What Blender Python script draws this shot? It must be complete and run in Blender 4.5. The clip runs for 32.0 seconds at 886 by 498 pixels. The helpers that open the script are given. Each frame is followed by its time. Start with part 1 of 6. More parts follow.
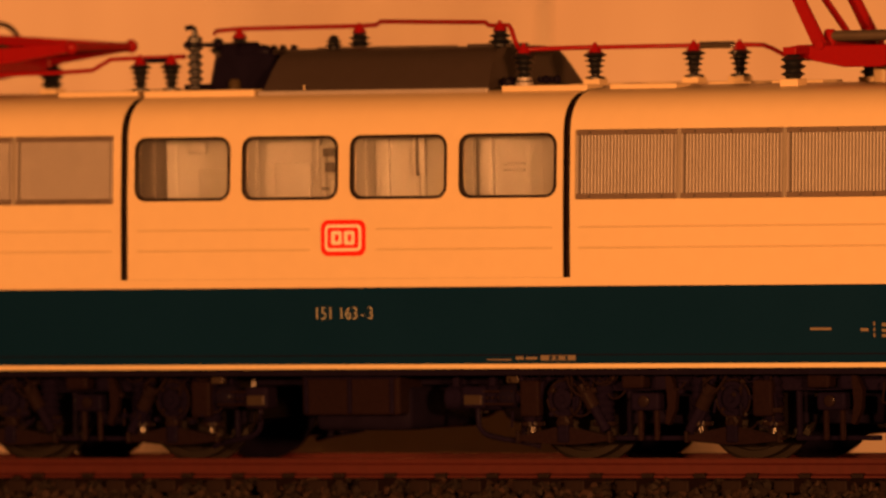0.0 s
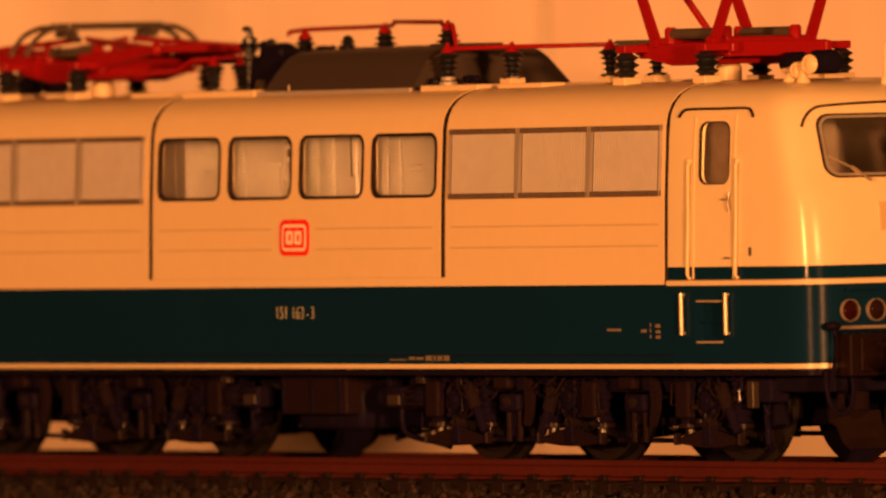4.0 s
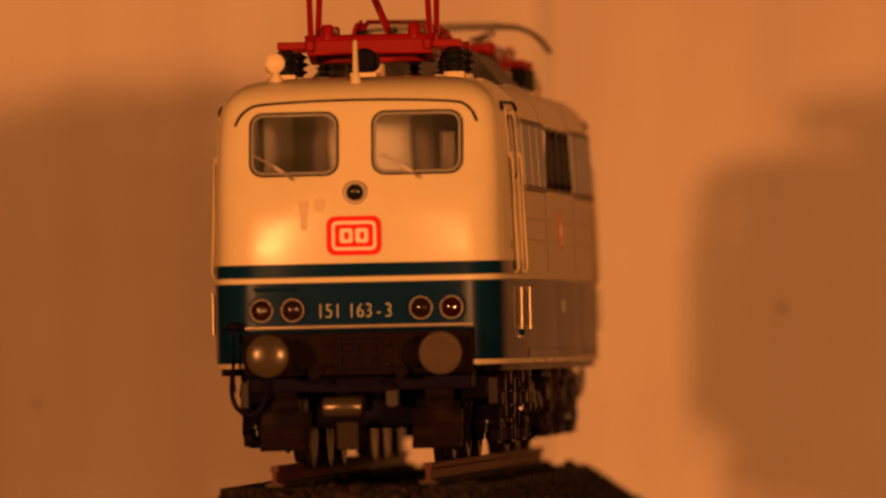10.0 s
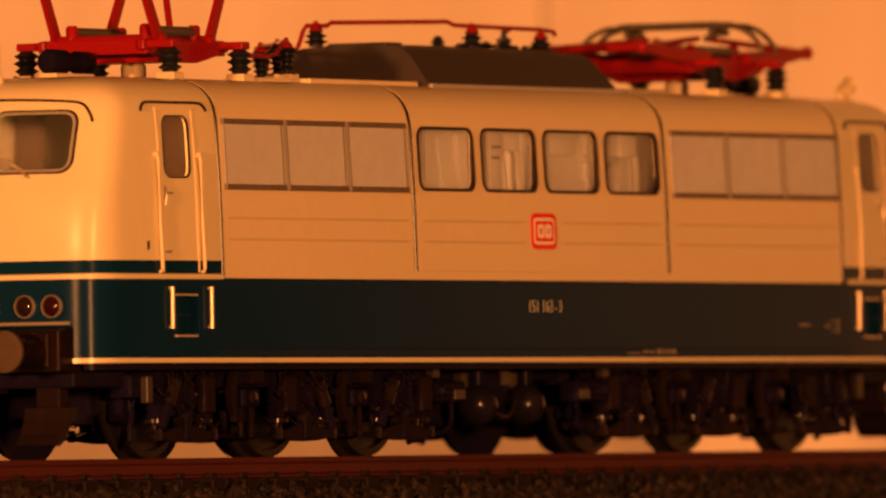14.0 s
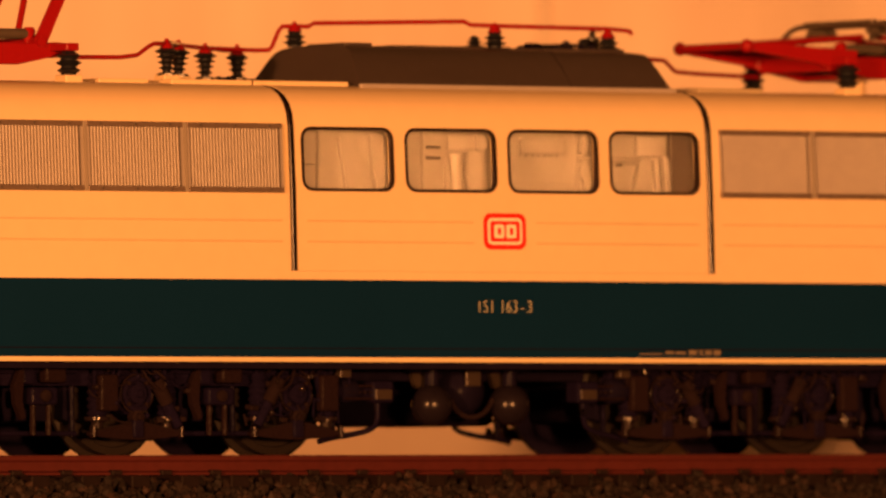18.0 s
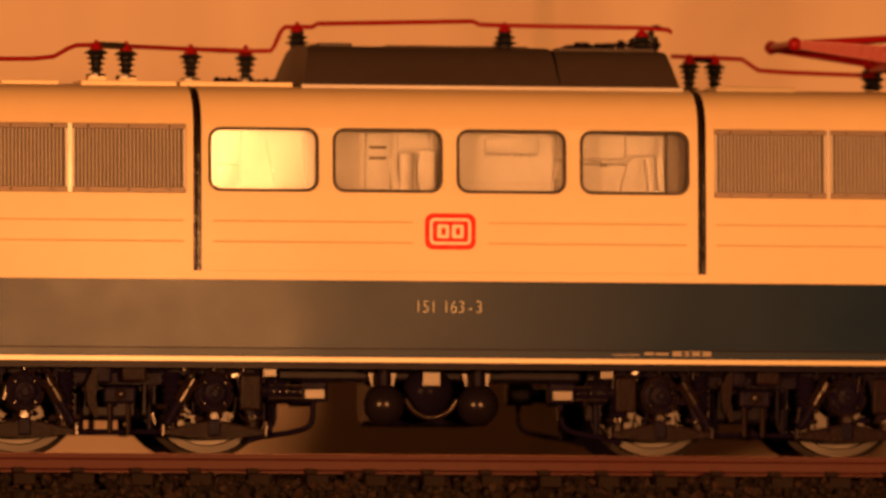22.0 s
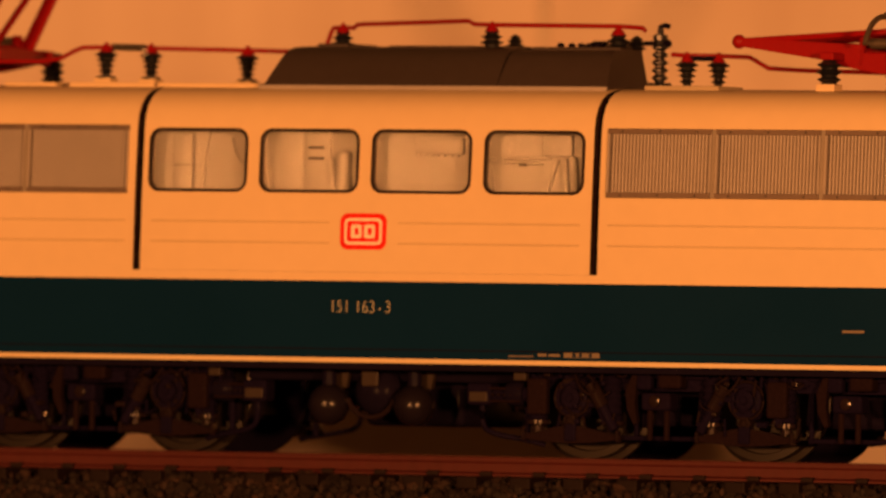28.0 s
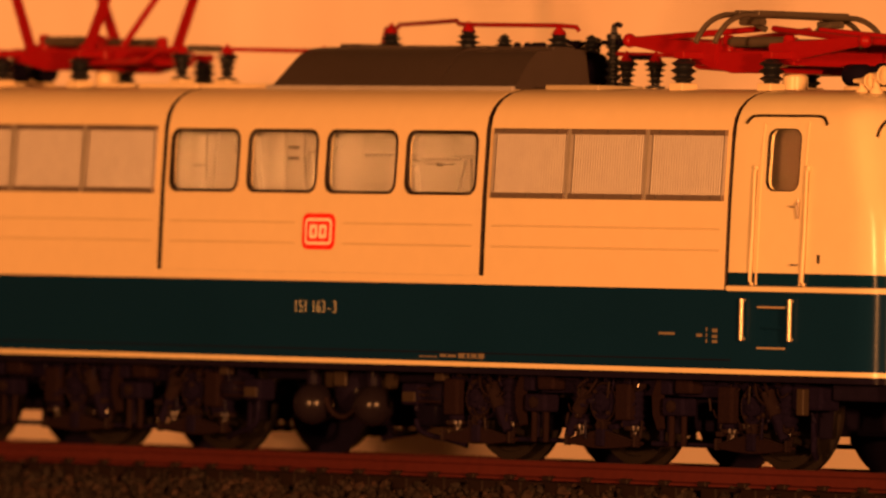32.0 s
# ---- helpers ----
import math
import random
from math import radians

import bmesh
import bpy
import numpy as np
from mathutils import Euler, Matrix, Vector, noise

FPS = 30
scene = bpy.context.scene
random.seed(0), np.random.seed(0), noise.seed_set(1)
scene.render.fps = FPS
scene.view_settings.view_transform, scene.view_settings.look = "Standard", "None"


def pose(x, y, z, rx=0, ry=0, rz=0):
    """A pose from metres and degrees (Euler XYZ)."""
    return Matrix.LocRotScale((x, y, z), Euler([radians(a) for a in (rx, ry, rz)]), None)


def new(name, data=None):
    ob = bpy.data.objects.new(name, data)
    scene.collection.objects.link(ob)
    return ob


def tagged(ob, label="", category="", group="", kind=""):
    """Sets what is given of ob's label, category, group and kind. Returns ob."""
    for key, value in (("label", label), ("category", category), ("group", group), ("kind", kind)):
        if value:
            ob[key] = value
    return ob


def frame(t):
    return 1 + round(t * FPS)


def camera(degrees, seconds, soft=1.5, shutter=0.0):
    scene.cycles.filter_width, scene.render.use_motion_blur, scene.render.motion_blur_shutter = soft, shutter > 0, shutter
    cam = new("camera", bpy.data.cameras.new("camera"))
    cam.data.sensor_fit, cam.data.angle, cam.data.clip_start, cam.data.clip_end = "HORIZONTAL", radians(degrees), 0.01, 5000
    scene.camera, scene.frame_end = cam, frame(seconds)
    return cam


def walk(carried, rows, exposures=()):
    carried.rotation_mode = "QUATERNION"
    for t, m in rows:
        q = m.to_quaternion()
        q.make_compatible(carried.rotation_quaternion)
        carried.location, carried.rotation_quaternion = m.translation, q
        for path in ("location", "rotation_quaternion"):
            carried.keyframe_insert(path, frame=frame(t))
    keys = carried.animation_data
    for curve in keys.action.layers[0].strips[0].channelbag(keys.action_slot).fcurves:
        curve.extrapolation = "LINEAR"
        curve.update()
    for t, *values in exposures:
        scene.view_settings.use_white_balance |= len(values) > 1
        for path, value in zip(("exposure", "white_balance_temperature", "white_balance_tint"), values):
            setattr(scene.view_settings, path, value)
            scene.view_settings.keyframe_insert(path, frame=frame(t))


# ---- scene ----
# A model railway locomotive turns on its piece of track before a plain wall; the camera stands still, far off, with a long lens.
EYE = (0.0, -1.7292, 0.03129)
STILL = pose(*EYE, 90 - 0.201, 0.0, -0.0748)
cam = camera(3.5215, 32.0, soft=2.3)
cam.data.dof.use_dof, cam.data.dof.focus_distance, cam.data.dof.aperture_fstop = True, 1.670, 52.0
# the film camera's own exposure, seconds and stops
EXPOSURE = [(0.0, 0.26), (1.0, 0.40), (3.0, 0.60), (6.0, 0.66), (7.0, 0.50), (7.5, 0.30), (8.0, 0.20), (9.0, -0.06), (10.0, -0.12), (11.0, -0.06), (12.0, 0.02), (13.0, 0.22), (14.5, 0.62), (17.0, 0.80), (18.0, 0.74), (20.0, 0.54), (21.0, 0.38), (21.5, 0.30), (22.0, 0.16), (22.5, -0.22), (23.0, -0.28), (24.0, -0.02), (25.0, 0.12), (28.0, 0.14), (29.0, 0.36), (30.0, 0.46), (32.0, 0.64)]
walk(cam, [(0.0, STILL), (32.0, STILL)], exposures=EXPOSURE)

# heading of the turning track, seconds and degrees
TURN = [(0, -30.17), (0.5, -33.18), (1, -36.13), (1.5, -39.27), (2, -42.38), (2.5, -45.37), (3, -48.56), (3.5, -51.59), (5.5, -64.58), (6, -67.97), (6.5, -71.02), (7, -74.33), (7.5, -77.41), (8, -80.74), (8.5, -83.85), (9, -87.16), (9.5, -90.33), (10, -93.65), (10.5, -96.82), (11, -100.37), (11.5, -103.61), (12, -107.03), (12.5, -110.14), (13, -113.48), (13.5, -116.66), (14, -120.11), (14.5, -123.31), (16.5, -134.88), (17, -138.16), (17.5, -141.49), (18, -144.85), (18.5, -148.04), (19, -151.37), (19.5, -154.57), (20, -157.71), (20.5, -160.56), (21, -163.48), (21.5, -166.52), (22, -169.67), (22.5, -172.78), (23, -175.96), (23.5, -179.14), (24, -182.1), (24.5, -185.11), (25, -188.02), (25.5, -191.01), (27.5, -203.62), (28, -206.71), (28.5, -209.79), (29, -212.78), (29.5, -215.87), (30, -218.75), (30.5, -221.71), (31, -224.55), (31.5, -227.68), (32, -230.58)]

LEAN = pose(0, 0, 0, 0, -0.519, 0) @ pose(0, 0, 0, 1.234, 0, 0) @ pose(0.000034, -0.000639, 0)


def turned(angle):
    return pose(0, 0, 0, 0, 0, angle) @ LEAN


# ---------------------------------------------------------------- light
world = bpy.data.worlds.new("world")
scene.world = world
world.use_nodes = True
world.node_tree.nodes["Background"].inputs[0].default_value = (1.0, 0.36, 0.22, 1)
world.node_tree.nodes["Background"].inputs[1].default_value = 0.07

LAMP_COLOUR = (1.0, 0.36, 0.10)


def room_lamp(name, where, watts, radius):
    data = bpy.data.lights.new(name, "POINT")
    data.energy, data.color, data.shadow_soft_size = watts, LAMP_COLOUR, radius
    ob = new(name, data)
    ob.location = where
    return ob


room_lamp("table_lamp_light_left", (-0.635, -1.345, 0.12), 57, 0.034)
room_lamp("table_lamp_light_right", (0.40, -1.40, 0.105), 60, 0.034)

# ---------------------------------------------------------------- materials
MM = 0.001


def nodes_of(name):
    m = bpy.data.materials.new(name)
    m.use_nodes = True
    t = m.node_tree
    return m, t, t.nodes["Principled BSDF"]


def paint(name, colour, rough=0.35, metal=0.0, vary=0.08, grain=600.0, bump=0.02, coat=0.0, big=35.0, dirt=None, dirt_amount=0.0, spec=0.5):
    """Painted, moulded or cast surface: colour that varies at two scales, fine relief, and a little dust."""
    m, t, b = nodes_of(name)
    co = t.nodes.new("ShaderNodeTexCoord")
    n1, n2 = t.nodes.new("ShaderNodeTexNoise"), t.nodes.new("ShaderNodeTexNoise")
    n1.inputs["Scale"].default_value, n1.inputs["Detail"].default_value = big, 5
    n2.inputs["Scale"].default_value, n2.inputs["Detail"].default_value = grain, 3
    for n in (n1, n2):
        t.links.new(co.outputs["Object"], n.inputs["Vector"])
    add = t.nodes.new("ShaderNodeMath")
    add.operation = "ADD"
    t.links.new(n1.outputs["Fac"], add.inputs[0])
    t.links.new(n2.outputs["Fac"], add.inputs[1])
    ramp = t.nodes.new("ShaderNodeMapRange")
    ramp.inputs["From Min"].default_value, ramp.inputs["From Max"].default_value = 0.6, 1.4
    ramp.inputs["To Min"].default_value, ramp.inputs["To Max"].default_value = 1 - vary, 1 + vary
    t.links.new(add.outputs[0], ramp.inputs["Value"])
    mul = t.nodes.new("ShaderNodeVectorMath")
    mul.operation = "SCALE"
    mul.inputs[0].default_value = colour
    t.links.new(ramp.outputs[0], mul.inputs["Scale"])
    out = mul.outputs[0]
    if dirt:
        n3 = t.nodes.new("ShaderNodeTexNoise")
        n3.inputs["Scale"].default_value, n3.inputs["Detail"].default_value = big * 3.3, 8
        t.links.new(co.outputs["Object"], n3.inputs["Vector"])
        r3 = t.nodes.new("ShaderNodeMapRange")
        r3.inputs["From Min"].default_value, r3.inputs["From Max"].default_value = 0.5, 0.75
        r3.inputs["To Max"].default_value = dirt_amount
        t.links.new(n3.outputs["Fac"], r3.inputs["Value"])
        mix = t.nodes.new("ShaderNodeMix")
        mix.data_type = "RGBA"
        t.links.new(r3.outputs[0], mix.inputs["Factor"])
        t.links.new(out, mix.inputs["A"])
        mix.inputs["B"].default_value = (*dirt, 1)
        out = mix.outputs["Result"]
    t.links.new(out, b.inputs["Base Color"])
    rr = t.nodes.new("ShaderNodeMapRange")
    rr.inputs["From Min"].default_value, rr.inputs["From Max"].default_value = 0.3, 0.7
    rr.inputs["To Min"].default_value, rr.inputs["To Max"].default_value = max(rough - 0.03, 0.02), rough + 0.03
    t.links.new(n1.outputs["Fac"], rr.inputs["Value"])
    t.links.new(rr.outputs[0], b.inputs["Roughness"])
    b.inputs["Metallic"].default_value = metal
    b.inputs["Specular IOR Level"].default_value = spec
    b.inputs["Coat Weight"].default_value = coat
    b.inputs["Coat Roughness"].default_value = 0.12
    if bump:
        bp = t.nodes.new("ShaderNodeBump")
        bp.inputs["Strength"].default_value, bp.inputs["Distance"].default_value = bump, 0.0002
        t.links.new(n2.outputs["Fac"], bp.inputs["Height"])
        t.links.new(bp.outputs[0], b.inputs["Normal"])
    return m


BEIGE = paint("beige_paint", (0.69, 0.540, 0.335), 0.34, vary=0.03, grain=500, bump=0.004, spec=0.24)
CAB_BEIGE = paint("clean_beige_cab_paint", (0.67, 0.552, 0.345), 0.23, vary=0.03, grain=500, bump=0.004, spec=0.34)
CREAM = paint("cream_line_paint", (0.64, 0.53, 0.33), 0.28, vary=0.04, spec=0.4)
BLUE = paint("ocean_blue_paint", (0.0030, 0.0188, 0.051), 0.23, vary=0.08, grain=3500, bump=0.035, big=70, spec=0.055)
BLUE_GLOSS = paint("polished_ocean_blue_paint", (0.0020, 0.0195, 0.049), 0.15, vary=0.08, grain=1800, bump=0.006, spec=0.13)
GREYROOF = paint("umbra_grey_paint", (0.046, 0.034, 0.031), 0.50, vary=0.08, spec=0.3)
RED = paint("signal_red_paint", (0.25, 0.0055, 0.0065), 0.30, vary=0.08, grain=1800, bump=0.12, spec=0.16)
LOGO_RED = paint("logo_red_print", (0.70, 0.022, 0.012), 0.15, vary=0.03, bump=0.0, spec=0.04)
LOGO_PALE = paint("logo_pale_print", (0.80, 0.72, 0.62), 0.15, vary=0.03, bump=0.0, spec=0.08)
NOSE_RED = paint("polished_red_badge", (0.70, 0.022, 0.012), 0.20, vary=0.03, bump=0.0, spec=0.15)
NOSE_PALE = paint("polished_pale_badge", (0.80, 0.72, 0.62), 0.20, vary=0.03, bump=0.0, spec=0.15)
BLACK = paint("black_plastic", (0.0078, 0.0058, 0.0150), 0.25, vary=0.25, bump=0.05, spec=0.02)
RUBBER = paint("black_rubber", (0.0055, 0.0032, 0.0028), 0.22, vary=0.3, bump=0.3, spec=0.07)
BROWN_RUBBER = paint("brown_window_rubber", (0.012, 0.0055, 0.0045), 0.42, vary=0.15, spec=0.2)
INSULATOR = paint("dark_green_insulator", (0.012, 0.013, 0.018), 0.30, vary=0.2)
BOGIE = paint("bogie_dark_brown", (0.0078, 0.0055, 0.0170), 0.22, vary=0.35, grain=2600, bump=0.2, dirt=(0.016, 0.0095, 0.017), dirt_amount=0.3, spec=0.010)
BOGIE_EDGE = paint("bogie_worn_metal", (0.014, 0.0086, 0.0100), 0.15, metal=0.05, vary=0.3, bump=0.10, spec=0.17)
BEAM = paint("buffer_beam_brown", (0.0105, 0.0050, 0.0046), 0.22, vary=0.3, bump=0.2, grain=300, spec=0.08)
STEEL = paint("bright_steel", (0.55, 0.52, 0.48), 0.28, metal=1.0, vary=0.08)
WHEEL = paint("browned_wheel_steel", (0.016, 0.012, 0.011), 0.36, metal=0.3, vary=0.15)
BUFFER = paint("dull_buffer_metal", (0.055, 0.040, 0.021), 0.24, metal=0.15, vary=0.2, spec=0.3)
BUFFER_DULL = paint("matt_buffer_metal", (0.070, 0.046, 0.030), 0.55, vary=0.2, spec=0.1)
SEAL_BEAD = paint("brown_seal_bead", (0.020, 0.0085, 0.006), 0.28, vary=0.3, spec=0.25)
ALU = paint("grille_aluminium", (0.32, 0.29, 0.275), 0.36, metal=0.0, vary=0.10, spec=0.6)
ALU_DARK = paint("grille_rail_metal", (0.16, 0.12, 0.10), 0.45, metal=0.3, vary=0.10)
GRILLE_BACK = paint("grille_back_plate", (0.07, 0.055, 0.048), 0.6, vary=0.1)
BEZEL = paint("lamp_bezel_metal", (0.50, 0.42, 0.33), 0.28, metal=0.6, vary=0.05)
CHROME = paint("bright_trim", (0.78, 0.73, 0.64), 0.20, metal=0.75, vary=0.04)
POST = paint("panel_post_metal", (0.42, 0.38, 0.34), 0.18, metal=0.4, vary=0.08)
STRIP = paint("contact_strip_metal", (0.14, 0.11, 0.085), 0.34, metal=0.5, vary=0.15)
INTERIOR = paint("pale_interior_plastic", (0.25, 0.243, 0.247), 0.5, vary=0.05)
INTERIOR_MID = paint("grey_brown_lining", (0.11, 0.08, 0.064), 0.5, vary=0.1)
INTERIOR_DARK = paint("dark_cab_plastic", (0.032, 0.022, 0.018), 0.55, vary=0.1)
LETTER = paint("pale_yellow_print", (0.36, 0.38, 0.30), 0.4, vary=0.05)
DIM_LETTER = paint("dim_small_print", (0.17, 0.14, 0.10), 0.4, vary=0.05)
DARK_LETTER = paint("dark_print", (0.05, 0.04, 0.03), 0.5, vary=0.05)
RAIL = paint("rust_brown_rail", (0.060, 0.0108, 0.0098), 0.50, vary=0.18, grain=900, bump=0.08, spec=0.2)
RAIL_HEAD = paint("rail_head_metal", (0.13, 0.07, 0.055), 0.36, metal=0.6, vary=0.2)
SLEEPER = paint("brown_plastic_sleeper", (0.0105, 0.0058, 0.0056), 0.6, vary=0.35, bump=0.15, spec=0.1)
EARTH = paint("glued_ballast_base", (0.025, 0.020, 0.017), 0.9, vary=0.4, grain=1200, bump=0.4)


def stones_material():
    m, t, b = nodes_of("ballast_stones")
    g = t.nodes.new("ShaderNodeNewGeometry")
    r = t.nodes.new("ShaderNodeValToRGB")
    r.color_ramp.elements[0].color, r.color_ramp.elements[1].color = (0.0075, 0.0042, 0.0042, 1), (0.030, 0.0155, 0.0125, 1)
    e = r.color_ramp.elements.new(0.6)
    e.color = (0.0115, 0.0070, 0.0062, 1)
    t.links.new(g.outputs["Random Per Island"], r.inputs["Fac"])
    t.links.new(r.outputs[0], b.inputs["Base Color"])
    b.inputs["Roughness"].default_value = 0.75
    b.inputs["Specular IOR Level"].default_value = 0.25
    return m


STONES = stones_material()


def glass(name, tint=(1, 1, 1), rough=0.0, ior=1.49, sheen=0.0, clear=1.0):
    m, t, b = nodes_of(name)
    b.inputs["Base Color"].default_value = (*tint, 1)
    b.inputs["Transmission Weight"].default_value = clear
    b.inputs["Roughness"].default_value = rough
    b.inputs["IOR"].default_value = ior
    if sheen:
        # the gloss grows towards a flat angle of view
        lw, mr = t.nodes.new("ShaderNodeLayerWeight"), t.nodes.new("ShaderNodeMapRange")
        mr.inputs["From Min"].default_value, mr.inputs["From Max"].default_value = 0.12, 0.6
        mr.inputs["To Min"].default_value, mr.inputs["To Max"].default_value = sheen, ior
        t.links.new(lw.outputs["Facing"], mr.inputs["Value"])
        t.links.new(mr.outputs[0], b.inputs["IOR"])
    n = t.nodes.new("ShaderNodeTexNoise")
    n.inputs["Scale"].default_value = 220
    co = t.nodes.new("ShaderNodeTexCoord")
    t.links.new(co.outputs["Object"], n.inputs["Vector"])
    bp = t.nodes.new("ShaderNodeBump")
    bp.inputs["Strength"].default_value, bp.inputs["Distance"].default_value = 0.05, 0.0002
    t.links.new(n.outputs["Fac"], bp.inputs["Height"])
    t.links.new(bp.outputs[0], b.inputs["Normal"])
    return m


GLASS = glass("clear_plastic_glazing", (0.94, 0.95, 0.93), 0.06, 1.75, 1.085, 0.975)
CAB_GLASS = glass("hazy_windscreen_plastic", (0.94, 0.95, 0.93), 0.18, 1.7, 1.2)
RED_LENS = paint("red_lamp_plastic", (0.022, 0.0030, 0.0026), 0.06, vary=0.1, bump=0.0)
CLEAR_LENS = paint("smoky_lamp_plastic", (0.016, 0.007, 0.0055), 0.06, vary=0.1, bump=0.0)


def wall_material():
    """Painted board: soft vertical streaks, blotches and a few brownish spots."""
    m, t, b = nodes_of("warm_white_wall")
    co = t.nodes.new("ShaderNodeTexCoord")
    mp = t.nodes.new("ShaderNodeMapping")
    mp.inputs["Scale"].default_value = (90, 90, 9)
    t.links.new(co.outputs["Object"], mp.inputs["Vector"])
    n1, n2 = t.nodes.new("ShaderNodeTexNoise"), t.nodes.new("ShaderNodeTexNoise")
    n1.inputs["Scale"].default_value, n1.inputs["Detail"].default_value = 1.0, 4
    n2.inputs["Scale"].default_value, n2.inputs["Detail"].default_value = 26, 3
    t.links.new(mp.outputs[0], n1.inputs["Vector"])
    t.links.new(co.outputs["Object"], n2.inputs["Vector"])
    mx = t.nodes.new("ShaderNodeMath")
    mx.operation = "ADD"
    t.links.new(n1.outputs["Fac"], mx.inputs[0])
    t.links.new(n2.outputs["Fac"], mx.inputs[1])
    r = t.nodes.new("ShaderNodeValToRGB")
    r.color_ramp.elements[0].position, r.color_ramp.elements[1].position = 0.30, 0.70
    r.color_ramp.elements[0].color, r.color_ramp.elements[1].color = (0.555, 0.43, 0.34, 1), (0.70, 0.575, 0.47, 1)
    half = t.nodes.new("ShaderNodeMath")
    half.operation = "MULTIPLY"
    half.inputs[1].default_value = 0.5
    t.links.new(mx.outputs[0], half.inputs[0])
    t.links.new(half.outputs[0], r.inputs["Fac"])
    t.links.new(r.outputs[0], b.inputs["Base Color"])
    b.inputs["Roughness"].default_value = 0.75
    return m


WALL = wall_material()
SPOT = paint("brown_wall_spot", (0.50, 0.37, 0.275), 0.8, vary=0.15)
SEAM = paint("wall_seam_filler", (0.56, 0.46, 0.37), 0.8, vary=0.08, big=60)
# hood beige darkened: the ribs' shading is put into this colour
RIB_SHADE = paint("rib_shading_beige", (0.60, 0.475, 0.285), 0.4, vary=0.05)
PLASTER = paint("room_plaster", (0.16, 0.14, 0.12), 0.85, vary=0.06, big=3, grain=80)
TABLE = paint("table_cloth", (0.030, 0.017, 0.011), 0.9, vary=0.25, big=12, grain=120, spec=0.05)
CARPET = paint("dark_floor", (0.04, 0.03, 0.022), 0.9, vary=0.2, big=6, grain=300)

# ---------------------------------------------------------------- mesh helpers (shapes in millimetres)


def part(name, bm, material, parent, label="", smooth=None):
    """Links a bmesh, drawn in millimetres, as one mesh object under a thing or part."""
    me = bpy.data.meshes.new(name)
    bmesh.ops.recalc_face_normals(bm, faces=bm.faces)
    bmesh.ops.scale(bm, vec=(MM, MM, MM), verts=bm.verts)
    bm.to_mesh(me)
    bm.free()
    me.materials.append(material)
    if smooth is not None:
        me.shade_smooth()
        me.set_sharp_from_angle(angle=radians(smooth))
    ob = new(name, me)
    ob.parent = parent
    if label:
        ob["label"] = label
    return ob


def empty(name, parent=None):
    ob = new(name)
    ob.empty_display_size = 0.01
    ob.parent = parent
    return ob


def again(src, name, parent, m):
    """Another part on the same mesh, moved by the pose m (metres)."""
    ob = new(name, src.data)
    ob.parent = parent
    ob.matrix_basis = m
    for k in ("label",):
        if k in src:
            ob[k] = src[k]
    return ob


def box(bm, x0, x1, y0, y1, z0, z1, bevel=0.0, seg=2):
    made = bmesh.ops.create_cube(bm, size=1, matrix=Matrix.LocRotScale(((x0 + x1) / 2, (y0 + y1) / 2, (z0 + z1) / 2), None, (abs(x1 - x0), abs(y1 - y0), abs(z1 - z0))))
    if bevel:
        edges = {e for v in made["verts"] for e in v.link_edges}
        bmesh.ops.bevel(bm, geom=list(edges), offset=bevel, segments=seg, affect="EDGES", profile=0.5)
    return bm


def rod(bm, a, b, r0, r1=None, n=12):
    a, b = Vector(a), Vector(b)
    r1 = r0 if r1 is None else r1
    m = Matrix.Translation((a + b) / 2) @ (b - a).to_track_quat("Z", "Y").to_matrix().to_4x4()
    bmesh.ops.create_cone(bm, cap_ends=True, segments=n, radius1=r0, radius2=max(r1, 1e-4), depth=(b - a).length, matrix=m)
    return bm


def ball(bm, c, r, u=16, v=10, scale=(1, 1, 1)):
    bmesh.ops.create_uvsphere(bm, u_segments=u, v_segments=v, radius=r, matrix=Matrix.LocRotScale(c, None, scale))
    return bm


def tube(bm, pts, r, n=8):
    """A bent rod through the points, with round corners as they are given."""
    pts = [Vector(p) for p in pts]
    rings = []
    up = Vector((0, 0, 1))
    for i, p in enumerate(pts):
        d = (pts[min(i + 1, len(pts) - 1)] - pts[max(i - 1, 0)]).normalized()
        side = d.cross(up)
        side = side.normalized() if side.length > 0.05 else d.cross(Vector((1, 0, 0))).normalized()
        nn = side.cross(d)
        rings.append([bm.verts.new(p + r * (math.cos(k * math.tau / n) * side + math.sin(k * math.tau / n) * nn)) for k in range(n)])
    for a, b in zip(rings, rings[1:]):
        for k in range(n):
            bm.faces.new((a[k], a[(k + 1) % n], b[(k + 1) % n], b[k]))
    bm.faces.new(rings[0][::-1])
    bm.faces.new(rings[-1])
    return bm


def smooth_line(pts, steps=5):
    """Catmull-Rom points through pts."""
    pts = [Vector(p) for p in pts]
    out = []
    for i in range(len(pts) - 1):
        p0, p1, p2, p3 = pts[max(i - 1, 0)], pts[i], pts[i + 1], pts[min(i + 2, len(pts) - 1)]
        for k in range(steps):
            t = k / steps
            out.append(0.5 * ((2 * p1) + (p2 - p0) * t + (2 * p0 - 5 * p1 + 4 * p2 - p3) * t * t + (3 * p1 - p0 - 3 * p2 + p3) * t ** 3))
    out.append(pts[-1])
    return out


